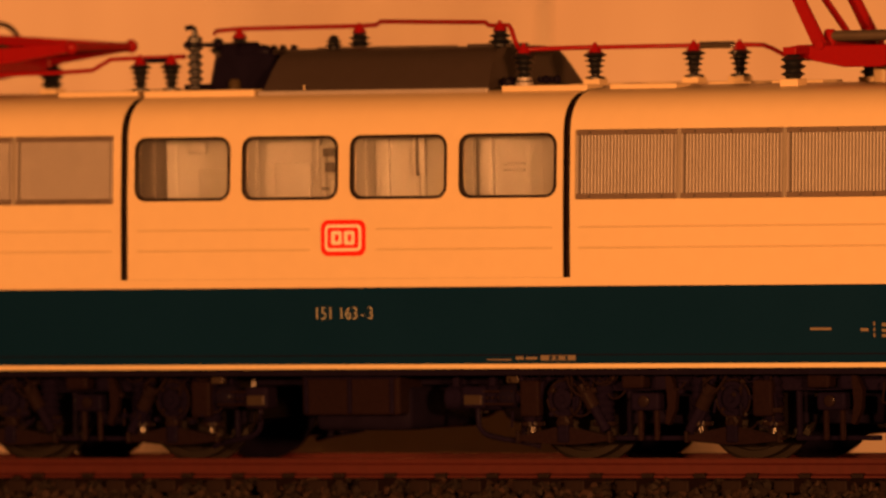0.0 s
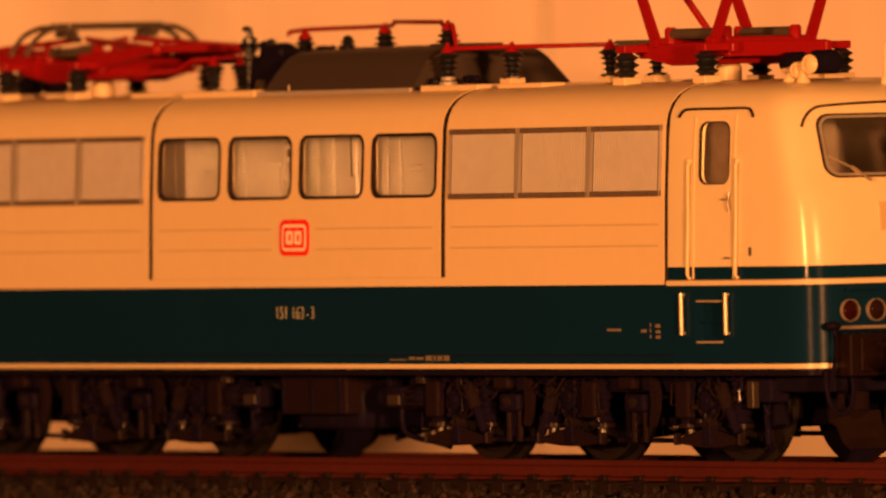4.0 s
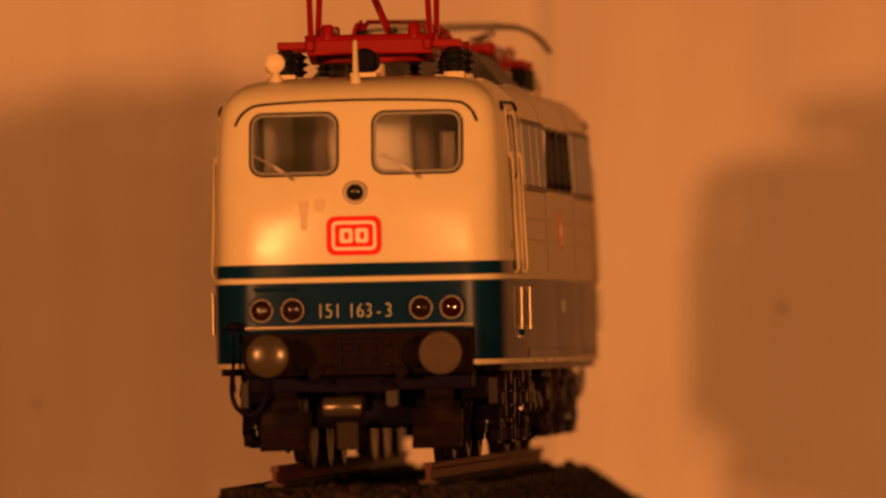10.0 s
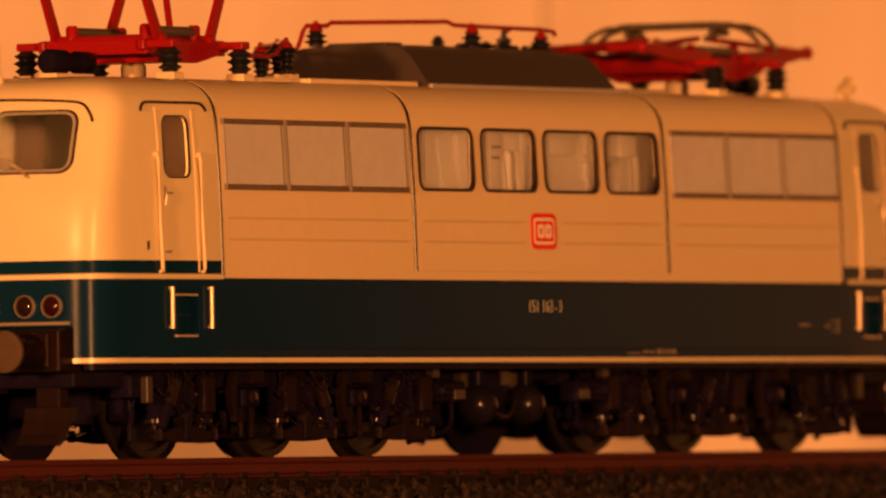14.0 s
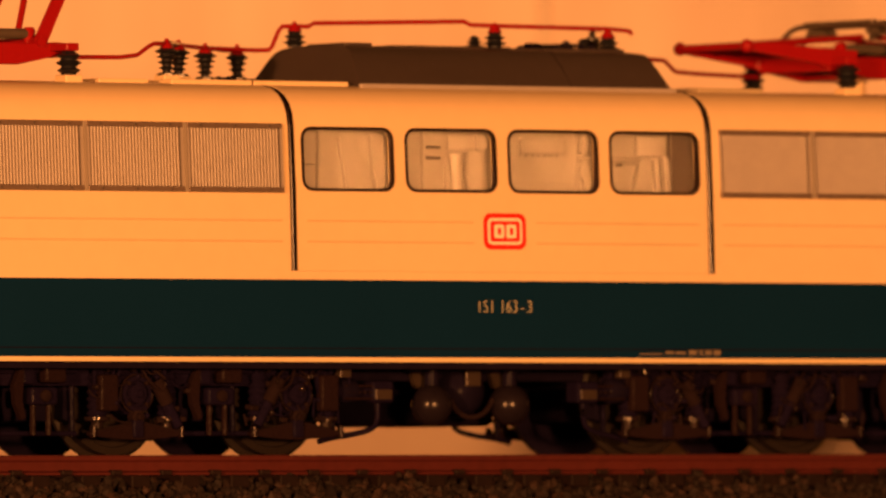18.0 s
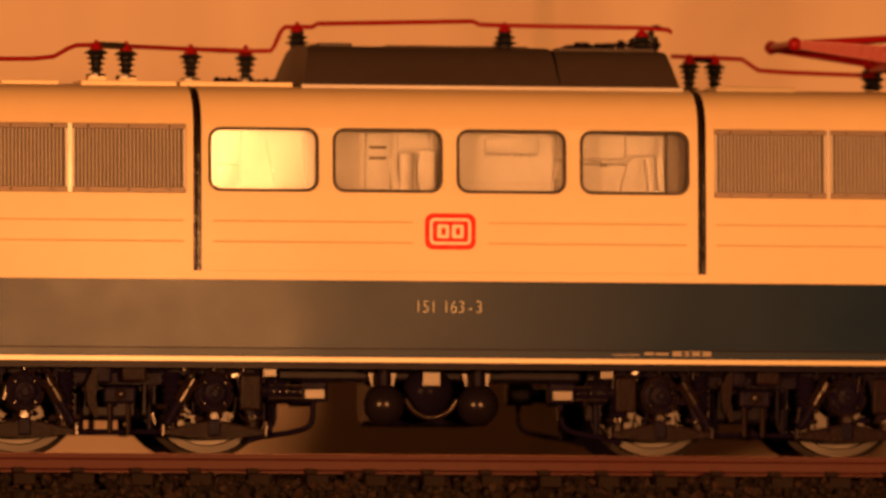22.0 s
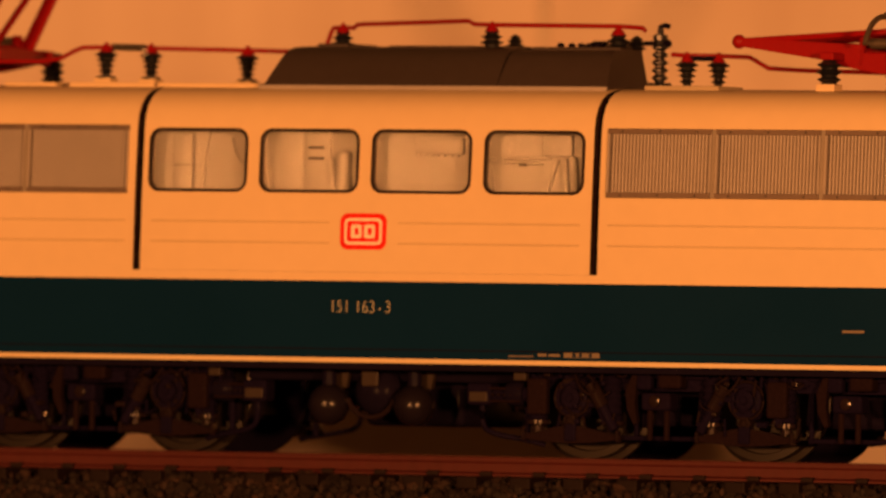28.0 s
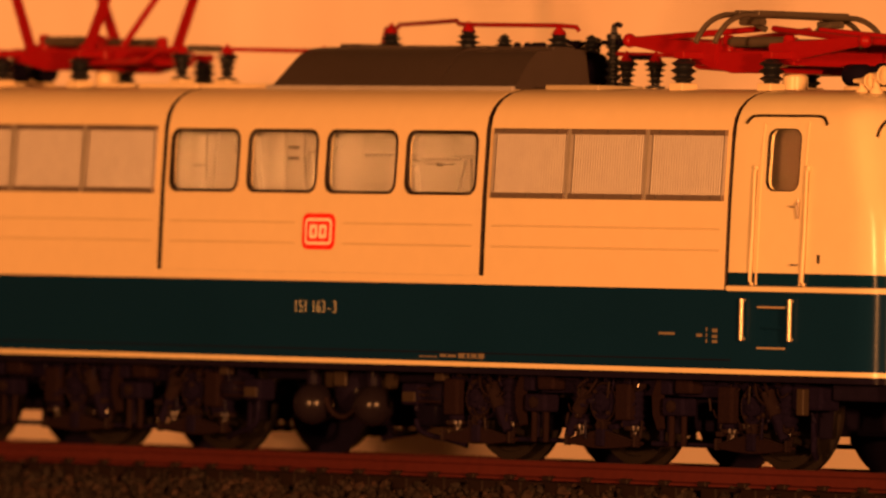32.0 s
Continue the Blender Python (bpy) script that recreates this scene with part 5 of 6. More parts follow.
def pantograph(xc, raised):
    p = empty("raised_pantograph" if raised else "lowered_pantograph", loco)
    p["label"] = "red diamond pantograph, raised" if raised else "red diamond pantograph folded flat"
    for s in (-1, 1):
        # long beam, deeper in its middle
        out = [(xc - 9.6, 48.9), (xc + 9.6, 48.9), (xc + 9.6, 47.7), (xc + 6.0, 47.0), (xc + 2.5, 46.3), (xc - 2.5, 46.3), (xc - 6.0, 47.0), (xc - 9.6, 47.7)]
        bm = bmesh.new()
        prism(bm, out, "y", s * 6.3, s * 7.2)
        bmesh.ops.bevel(bm, geom=bm.edges[:], offset=0.15, segments=1, affect="EDGES")
        part("side_beam", bm, RED, p, smooth=30)
        bm = bmesh.new()
        rod(bm, (xc - 4.9, s * 5.0, 50.0), (xc + 4.9, s * 5.0, 50.0), 0.62, 0.62, 12)
        part("spring_drum", bm, STRIP, p, "dark metal spring drum", smooth=40)
        for e in (-1, 1):
            bm = bmesh.new()
            lathe(bm, (xc + e * 5.4, s * 5.0, 48.6), (0, 0, 1), ((0.75, 0), (0.75, 1.9), (0.5, 2.2)), 10)
            part("spring_bracket", bm, RED, p, smooth=40)
            bm = bmesh.new()
            box(bm, xc + e * 7.85 - 0.9, xc + e * 7.85 + 0.9, s * 7.0, s * 10.6, 47.9, 48.8, 0.15)
            part("foot_lug", bm, RED, p)
            bm = bmesh.new()
            lathe(bm, (xc + e * 7.85, s * 9.7, 45.0), (0, 0, 1), FOOT_SHED, 16)
            part("foot_insulator", bm, INSULATOR, p, "dark ribbed foot insulator", smooth=28)
            bm = bmesh.new()
            box(bm, xc + e * 7.85 - 1.2, xc + e * 7.85 + 1.2, s * 9.7 - 1.2, s * 9.7 + 1.2, 43.7, 45.05, 0.12)
            part("foot_pad", bm, BEIGE, p)
    for e in (-1, 1):
        bm = bmesh.new()
        box(bm, xc + e * 8.2 - 0.7, xc + e * 8.2 + 0.7, -7.2, 7.2, 47.2, 49.0, 0.2)
        part("cross_beam", bm, RED, p)
        bm = bmesh.new()
        rod(bm, (xc + e * 5.5, -7.6, 49.0), (xc + e * 5.5, 7.6, 49.0), 0.6, 0.6, 12)
        part("pivot_shaft", bm, RED, p, smooth=40)
    bm = bmesh.new()
    lathe(bm, (xc - 0.5, -0.3, 43.9), (0, 0, 1), ((1.5, 0), (1.5, 2.2), (1.2, 2.5)), 14)
    part("support_column", bm, BEIGE, p, smooth=40)
    bm = bmesh.new()
    box(bm, xc - 2.5, xc + 2.5, -6.4, 6.4, 46.4, 47.2, 0.2)
    part("cross_plate", bm, RED, p)
    if raised:
        for e in (-1, 1):
            for s in (-1, 1):
                yy = 6.9
                foot, knee, top = (xc + e * 5.5, s * yy, 48.6), (xc + e * 14.6, s * (yy - 0.3), 66.0), (xc + e * 1.2, s * 4.0, 86.0)
                bm = bmesh.new()
                flat_bar(bm, foot, knee, 1.75, 1.2, 0.62)
                bmesh.ops.bevel(bm, geom=bm.edges[:], offset=0.16, segments=2, affect="EDGES")
                part("lower_arm", bm, RED, p, smooth=40)
                bm = bmesh.new()
                rod(bm, knee, top, 0.4, 0.35, 8)
                part("upper_arm", bm, RED, p, smooth=40)
            bm = bmesh.new()
            rod(bm, (xc + e * 14.6, -6.6, 66.0), (xc + e * 14.6, 6.6, 66.0), 0.5, 0.5, 10)
            part("knee_shaft", bm, RED, p, smooth=40)
            if e < 0:
                bm = bmesh.new()
                rod(bm, (xc - 5.9, 1.6, 49.4), (xc - 14.2, -5.4, 65.6), 0.42, 0.42, 8)
                part("diagonal_brace", bm, RED, p, smooth=40)
        zt, flat = 87.5, 9.0
    else:
        for e in (-1, 1):
            for s in (-1, 1):
                knee = (xc + e * 21.0, s * 6.9, 50.1)
                bm = bmesh.new()
                flat_bar(bm, (xc + e * 4.6, s * 7.0, 48.5), knee, 2.5, 1.05, 1.1)
                bmesh.ops.bevel(bm, geom=bm.edges[:], offset=0.2, segments=2, affect="EDGES")
                part("lower_arm", bm, RED, p, smooth=40)
                bm = bmesh.new()
                ball(bm, knee, 0.85, 12, 8)
                part("knee_joint", bm, RED, p, smooth=60)
                bm = bmesh.new()
                rod(bm, knee, (xc + e * 1.0, s * 3.6, 51.6), 0.42, 0.36, 8)
                part("upper_arm", bm, RED, p, smooth=40)
            bm = bmesh.new()
            rod(bm, (xc + e * 21.0, -7.0, 50.1), (xc + e * 21.0, 7.0, 50.1), 0.5, 0.5, 10)
            part("knee_shaft", bm, RED, p, smooth=40)
            bm = bmesh.new()
            rod(bm, (xc + e * 19.0, e * 6.4, 50.1), (xc + e * 6.0, -e * 6.4, 49.8), 0.32, 0.32, 8)
            part("diagonal_brace", bm, RED, p, smooth=40)
        zt, flat = 53.1, 9.0
    for e in (-1, 1):
        bm = bmesh.new()
        x = xc + e * 1.7
        pts = [(-13.2, zt - 3.4), (-12.6, zt - 2.4), (-11.2, zt - 1.0), (-9.2, zt - 0.15), (-7, zt), (0, zt + 0.05), (7, zt), (9.2, zt - 0.15), (11.2, zt - 1.0), (12.6, zt - 2.4), (13.2, zt - 3.4)]
        tube(bm, smooth_line([(x, y, z) for y, z in pts], 3), 0.34, 8)
        part("contact_strip", bm, STRIP, p, "dull metal collector strip with bent horns", smooth=50)
        bm = bmesh.new()
        box(bm, x - 0.5, x + 0.5, -7.0, 7.0, zt - 0.1, zt + 0.55, 0.12)
        part("wear_strip", bm, STRIP, p)
    for s in (-1, 1):
        bm = bmesh.new()
        rod(bm, (xc - 2.0, s * 6.0, zt - 0.8), (xc + 2.0, s * 6.0, zt - 0.8), 0.45, 0.45, 8)
        rod(bm, (xc, s * 6.0, zt - 0.8), (xc, s * 4.0, zt - 1.6), 0.4, 0.4, 8)
        part("head_bracket", bm, STRIP, p, smooth=40)


pantograph(64.9, True)
pantograph(-64.9, False)


def roof_ends():
    for e in (1, -1):
        m = FLIP if e < 0 else Matrix.Identity(4)
        for hx, hy, r in ((92.2, -9.5, 1.12), (90.2, -9.9, 0.9)):
            horn = empty("roof_horn", loco)
            horn.matrix_basis = m
            bm = bmesh.new()
            zb = 46.05 if r > 1 else 45.4
            lathe(bm, (hx - 2.6, hy, zb), (1, 0, 0), ((0.25, 0), (0.35, 1.3), (0.7, 2.2), (r, 2.7), (r * 0.9, 2.8), (r * 0.5, 2.55), (0.1, 2.5)), 20)
            part("trumpet", bm, BEIGE, horn, "pale round horn trumpet", smooth=50)
            bm = bmesh.new()
            lathe(bm, (hx - 1.2, hy, 43.2), (0, 0, 1), ((0.9, 0), (0.8, 1.1), (0.4, 1.5), (0.35, zb - 43.3)), 12)
            part("pedestal", bm, BEIGE, horn, smooth=50)
        if e > 0:
            bm = bmesh.new()
            lathe(bm, (94.4, -0.2, 43.3), (0, 0, 1), ((0.65, 0), (0.6, 0.9), (0.36, 1.2), (0.24, 5.0), (0.1, 5.15)), 12)
            part("antenna", bm, CREAM, loco, "short pale tapered roof antenna", smooth=50)
        bm = bmesh.new()
        lathe(bm, (e * 75.0, 0.1 * e, 46.3), (e, 0, 0), ((1.1, 0), (1.3, 0.3), (1.3, 3.0), (1.1, 3.3), (1.1, 5.6), (1.45, 5.8), (1.45, 9.0), (1.2, 9.4), (0.3, 9.5)), 18)
        part("pantograph_drive", bm, BLACK, loco, "black cylindrical pantograph drive", smooth=35)
        bm = bmesh.new()
        box(bm, e * 76, e * 84.5, -1.5, 1.5, 43.8, 44.95, 0.15)
        part("drive_plate", bm, BEIGE, loco)


roof_ends()


# ---------------------------------------------------------------- ends: buffer beam, buffers, coupling, guards
def ends():
    for e in (1, -1):
        m = FLIP if e < 0 else Matrix.Identity(4)

        def put(name, bm, mat, label="", smooth=None, parent=None):
            ob = part(name, bm, mat, parent or loco, label, smooth)
            if parent is None:
                ob.matrix_basis = m
            return ob

        bm = bmesh.new()
        box(bm, 98.6, 103.4, -13.0, 13.0, 10.4, 15.3, 0.25)
        put("buffer_beam", bm, BEAM, "dull brown buffer beam")
        for b in ((103.3, 103.6, -2.9, 2.9, 10.9, 14.6),):
            bm = bmesh.new()
            box(bm, *b, 0.15)
            put("beam_plate", bm, BEAM)
        lat = empty("beam_lattice", loco)
        lat.matrix_basis = m
        for y in (-2.0, 0.0, 2.0):
            bm = bmesh.new()
            rod(bm, (103.95, y, 11.0), (103.95, y, 14.7), 0.2, 0.2, 6)
            part("upright", bm, BOGIE_EDGE, lat, smooth=50)
        for z in (11.4, 12.8, 14.2):
            bm = bmesh.new()
            rod(bm, (104.0, -2.5, z), (104.0, 2.5, z), 0.2, 0.2, 6)
            part("rung", bm, BOGIE_EDGE, lat, smooth=50)
        for s in (-1, 1):
            bm = bmesh.new()
            lathe(bm, (103.4, s * 4.9, 10.9), (1, 0, 0), ((0.8, 0), (0.8, 0.9), (0.62, 1.0), (0.42, 0.9), (0.40, 0.3)), 16)
            put("pipe_eyelet", bm, BOGIE_EDGE, "round pipe connection", smooth=40)
        for y, z in ((-3.4, 11.6), (-3.4, 14.0), (3.4, 11.6), (3.4, 14.0), (-6.4, 14.4), (6.4, 14.4)):
            bm = bmesh.new()
            lathe(bm, (103.6, y, z), (1, 0, 0), ((0.35, 0), (0.3, 0.35), (0.1, 0.45)), 8)
            put("beam_bolt", bm, BEAM, smooth=40)
        for s in (-1, 1):
            buf = empty("buffer", loco)
            buf.matrix_basis = m
            y = s * 9.75
            bm = bmesh.new()
            box(bm, 103.2, 104.0, y - 2.1, y + 2.1, 10.9, 14.9, 0.2)
            part("base_plate", bm, BEAM, buf)
            bm = bmesh.new()
            lathe(bm, (103.8, y, 12.75), (1, 0, 0), ((1.75, 0), (1.6, 0.6), (1.45, 3.2), (1.55, 3.6), (1.0, 3.65), (1.0, 5.6)), 20)
            part("sleeve", bm, BEAM, buf, smooth=40)
            bm = bmesh.new()
            dome = ((1.1, 0), (2.3, 0.15), (2.42, 0.4), (2.38, 0.8), (2.0, 0.98 if s < 0 else 0.86), (1.0, 1.16 if s < 0 else 0.88), (0.05, 1.22 if s < 0 else 0.88))
            lathe(bm, (109.3, y, 12.75), (1, 0, 0), dome, 32)
            part("buffer_head", bm, BUFFER if s < 0 else BUFFER_DULL, buf, "dull metal buffer plate", smooth=50)
            # guard plates in front of the first wheels
            bm = bmesh.new()
            out = [(97.0, 6.4), (99.3, 6.4), (99.6, 5.0), (100.4, 3.4), (101.6, 2.1), (100.9, 2.0), (99.4, 2.9), (98.4, 4.6), (97.0, 5.2)]
            prism(bm, out, "y", s * 5.8, s * 11.4)
            put("rail_guard", bm, GUARD, "dark curved rail guard plate")
            bm = bmesh.new()
            box(bm, 97.2, 99.2, s * 7.2, s * 10.4, 6.4, 8.9, 0.2)
            put("guard_bracket", bm, BOGIE_WARM, "dark bracket over the rail guard")
            # hoop step under the corner
            if (e, s) != (1, 1):
                bm = bmesh.new()
                tube(bm, smooth_line([(100.6, s * 14.4, 11.2), (100.9, s * 14.55, 9.0), (101.0, s * 14.1, 7.2), (101.0, s * 12.7, 6.1), (101.0, s * 11.3, 6.9), (100.8, s * 10.7, 8.6), (100.4, s * 10.6, 10.6)], 4), 0.28, 8)
                put("corner_hoop", bm, BOGIE, "thin dark hoop under the corner", smooth=50)
            bm = bmesh.new()
            lathe(bm, (103.4, s * 6.6, 11.5), (1, 0, 0), ((0.45, 0), (0.4, 0.6), (0.2, 0.8)), 10)
            put("hose_cock", bm, BOGIE_EDGE, smooth=40)
        # shunter's lever with a dark knob
        bm = bmesh.new()
        tube(bm, [(101.9, -14.1, 16.1), (102.0, -14.1, 15.2), (101.9, -14.2, 12), (101.6, -14.3, 10.2), (101.2, -14.2, 8.8)], 0.22, 8)
        put("corner_lever", bm, BOGIE, smooth=50)
        bm = bmesh.new()
        ball(bm, (101.7, -14.1, 16.2), 0.95, 12, 8, (1.0, 1.1, 0.6))
        put("lever_knob", bm, BLACK, "black knob on the corner lever", smooth=60)
        # coupling
        cp = empty("coupling", loco)
        cp.matrix_basis = m
        bm = bmesh.new()
        box(bm, 97.5, 103.4, -2.6, 2.6, 8.0, 10.0, 0.3)
        part("coupling_housing", bm, BOGIE, cp)
        bm = bmesh.new()
        box(bm, 99.5, 112.6, -2.0, 1.4, 6.4, 8.2, 0.4)
        part("coupling_shaft", bm, BOGIE, cp)
        bm = bmesh.new()
        prism(bm, rounded(-4.4, 5.1, 8.65, 9.2, 0.25), "x", 111.6, 117.0)
        part("coupling_loop", bm, BLACK, cp, "flat dark coupling loop")
        bm = bmesh.new()
        prism(bm, rounded(4.0, 5.2, 6.9, 9.0, 0.3), "x", 113.0, 116.4)
        part("loop_end", bm, COUPLER, cp, "pale end plate of the loop")
        bm = bmesh.new()
        lathe(bm, (115.3, -3.2, 6.9), (0, 1, 0), ((1.0, 0), (1.15, 0.3), (1.15, 3.9), (1.0, 4.3)), 20)
        part("coupling_head", bm, HEAD, cp, "shiny worn metal coupling head", smooth=40)
        bm = bmesh.new()
        box(bm, 111.4, 112.6, -1.95, 0.45, 2.1, 5.2, 0.2)
        bmesh.ops.rotate(bm, cent=(112, -0.75, 3.6), matrix=pose(0, 0, 0, 0, -2.4, 4).to_3x3(), verts=bm.verts)
        part("coupling_pocket", bm, POCKET, cp, "pale grey plate under the coupling")
        bm = bmesh.new()
        box(bm, 111.6, 112.4, -1.4, 0.0, 5.0, 6.6, 0.1)
        part("pocket_neck", bm, BOGIE, cp)
        bm = bmesh.new()
        box(bm, 88, 99.6, -12.6, 12.6, 8.6, 10.6, 0.3)
        put("end_underframe", bm, BLACK)


BOGIE_WARM = paint("bogie_warm_brown", (0.0125, 0.0070, 0.0085), 0.22, vary=0.3, grain=2600, bump=0.2, spec=0.012)
POCKET = paint("glossy_pocket_plastic", (0.030, 0.022, 0.016), 0.16, vary=0.1, bump=0.02, spec=0.16)
GUARD = paint("rail_guard_brown", (0.0125, 0.0068, 0.0066), 0.26, vary=0.25, bump=0.1, spec=0.14)
HEAD = paint("worn_coupling_metal", (0.10, 0.075, 0.052), 0.26, metal=0.6, vary=0.25, bump=0.1)
COUPLER = paint("pale_coupler_plastic", (0.034, 0.024, 0.019), 0.30, metal=0.1, vary=0.15, spec=0.4)
ends()


# ---------------------------------------------------------------- running gear
def bogie(axles, d):
    """d: +1 for the front bogie, -1 for the rear; axles from the inside out."""
    b = empty("bogie", loco)
    b["label"] = "dark brown three-axle bogie with springs and rods"
    rng = random.Random(40 + d)
    x0, x1 = sorted((axles[0] - d * 7.6, axles[2] + d * 8.0))
    for ax in axles:
        for s in (-1, 1):
            bm = bmesh.new()
            lathe(bm, (ax, s * 7.0, 7.65), (0, s, 0), ((7.9, 0), (7.9, 0.5), (6.2, 0.6), (6.1, 1.5), (2.4, 1.2), (2.2, 2.2), (0.8, 2.3)), 40)
            wheel = part("wheel", bm, BLACK, b, "black wheel disc with a metal tyre", smooth=30)
            bm = bmesh.new()
            lathe(bm, (ax, s * 7.0, 7.65), (0, s, 0), ((6.15, 0.5), (7.95, 0.02), (7.95, 0.55), (7.25, 0.75), (7.15, 2.1), (6.3, 2.15), (6.15, 1.7)), 48)
            part("tyre", bm, WHEEL, wheel, "browned steel tyre", smooth=30)
        bm = bmesh.new()
        rod(bm, (ax, -7, 7.65), (ax, 7, 7.65), 1.2, 1.2, 14)
        part("axle", bm, BLACK, b, smooth=40)
    bm = bmesh.new()
    box(bm, x0 + 2, x1 - 2, -6.4, 6.4, 4.4, 10.6, 0.6)
    part("gear_case", bm, BLACK, b)
    for s in (-1, 1):
        def y(a):
            return s * a

        # frame side: upper beam with dips over the axle boxes
        out = [(x0, 11.0), (x1, 11.0), (x1, 8.9)]
        for ax in sorted(axles, reverse=True):
            out += [(ax + 3.6, 8.6), (ax + 2.8, 9.9), (ax - 2.8, 9.9), (ax - 3.6, 8.6)]
        out.append((x0, 8.9))
        bm = bmesh.new()
        prism(bm, out, "y", y(11.6), y(12.8))
        part("frame_side", bm, BOGIE, b, "dark brown bogie side frame")
        for i, ax in enumerate(axles):
            bm = bmesh.new()
            lathe(bm, (ax, y(11.5), 7.65), (0, s, 0), ((2.6, 0), (2.5, 1.6), (2.1, 2.0), (2.05, 2.7), (1.6, 2.75), (1.55, 2.4), (1.2, 2.45), (1.15, 3.0), (0.5, 3.05), (0.4, 3.3)), 24)
            part("axle_box", bm, BOGIE, b, "round axle box cover", smooth=30)
            for k in range(4):
                a = radians(45 + 90 * k)
                bm = bmesh.new()
                lathe(bm, (ax + 1.75 * math.cos(a), y(14.2), 7.65 + 1.75 * math.sin(a)), (0, s, 0), ((0.3, 0), (0.26, 0.3), (0.08, 0.38)), 6)
                part("cover_bolt", bm, BOGIE_EDGE, b)
            # leaf-shaped lower plate
            bm = bmesh.new()
            leaf = [(-6.6, 3.15), (-5.6, 3.3), (-3.0, 3.85), (-0.9, 4.25), (0.9, 4.25), (3.0, 3.85), (5.6, 3.3), (6.6, 3.15), (6.6, 2.75), (5.0, 2.6), (2.4, 2.35), (0, 2.25), (-2.4, 2.35), (-5.0, 2.6), (-6.6, 2.75)]
            prism(bm, [(ax + u, v) for u, v in leaf], "y", y(13.2), y(14.3))
            bmesh.ops.bevel(bm, geom=bm.edges[:], offset=0.12, segments=1, affect="EDGES")
            part("spring_plate", bm, BOGIE_WARM, b, "leaf-shaped plate under the axle box")
            bm = bmesh.new()
            lathe(bm, (ax, y(13.4), 4.9), (0, s, 0), ((0.95, 0), (0.9, 1.1), (0.55, 1.2), (0.5, 0.9)), 6)
            part("hanger_nut", bm, BOGIE_EDGE, b)
            bm = bmesh.new()
            box(bm, ax - 0.75, ax + 0.75, y(13.0), y(14.6), 2.5, 4.6, 0.2)
            part("hanger", bm, BOGIE, b)
            # worn upper edges of the plate, two clips at each end
            for sg in (-1, 1):
                bm = bmesh.new()
                tube(bm, [(ax + sg * 0.9, y(14.25), 4.25), (ax + sg * 3.0, y(14.25), 3.85), (ax + sg * 5.6, y(14.25), 3.3), (ax + sg * 6.6, y(14.25), 3.15)], 0.13, 6)
                part("plate_edge", bm, BOGIE_EDGE, b, smooth=50)
                for du in (6.2,):
                    bm = bmesh.new()
                    box(bm, ax + sg * du - 0.2, ax + sg * du + 0.2, y(13.6), y(14.6), 2.5, 3.9, 0.1, 1)
                    part("plate_clip", bm, BOGIE_EDGE, b)
            # ring round the axle box cover and a hooked pipe before it
            bm = bmesh.new()
            tube(bm, [(ax + 2.25 * math.cos(k * math.tau / 24), y(14.0), 7.65 + 2.25 * math.sin(k * math.tau / 24)) for k in range(25)], 0.15, 6)
            part("cover_ring", bm, BOGIE_EDGE, b, smooth=50)
            # row of bolts along the upper beam
            for k in range(7):
                bm = bmesh.new()
                lathe(bm, (ax - 5.4 + k * 1.8, y(12.7), 10.2 + 0.25 * (k % 2)), (0, s, 0), ((0.34, 0), (0.3, 0.9), (0.14, 1.05)), 6)
                part("beam_bolt", bm, BOGIE_EDGE if k % 2 else BOGIE, b)
            # flared stay beside the cover
            bm = bmesh.new()
            prism(bm, [(ax - 3.0, 9.6), (ax - 2.5, 9.8), (ax - 3.1, 7.2), (ax - 4.2, 4.6), (ax - 5.0, 4.9), (ax - 4.0, 7.6)], "y", y(13.9), y(14.35))
            part("flared_stay", bm, BOGIE, b, "worn flared stay beside the axle box")
            # coil springs either side
            for du in (-4.9, 4.9):
                bm = bmesh.new()
                prof = []
                for k in range(6):
                    prof += [(1.0, k * 0.85), (1.3, k * 0.85 + 0.42)]
                lathe(bm, (ax + du, y(13.0), 4.9), (0, 0, 1), prof + [(0.9, 5.2)], 12)
                part("coil_spring", bm, BOGIE, b, "dark coil spring", smooth=30)
                bm = bmesh.new()
                lathe(bm, (ax + du, y(13.0), 3.6), (0, 0, 1), ((0.75, 0), (0.7, 0.7), (1.5, 0.9), (1.5, 1.35)), 12)
                part("spring_cup", bm, BOGIE_EDGE, b, smooth=40)
            # slanted damper and brake gear
            sg = 1 if (i + (d > 0)) % 2 else -1
            bm = bmesh.new()
            rod(bm, (ax + sg * 5.8, y(14.2), 3.9), (ax + sg * 2.6, y(14.2), 9.3), 0.62, 0.62, 10)
            part("damper_tube", bm, BOGIE, b, smooth=40)
            bm = bmesh.new()
            rod(bm, (ax + sg * 4.2, y(14.2), 6.6), (ax + sg * 2.6, y(14.2), 9.3), 0.88, 0.88, 12)
            part("damper_sleeve", bm, BOGIE_EDGE, b, "worn slanted damper sleeve", smooth=40)
            bm = bmesh.new()
            box(bm, ax - sg * 4.3 - 1.3, ax - sg * 4.3 + 1.3, y(13.6), y(14.9), 5.6, 9.9, 0.3)
            part("bracket_plate", bm, BOGIE_WARM, b, "upright bracket plate on the bogie frame")
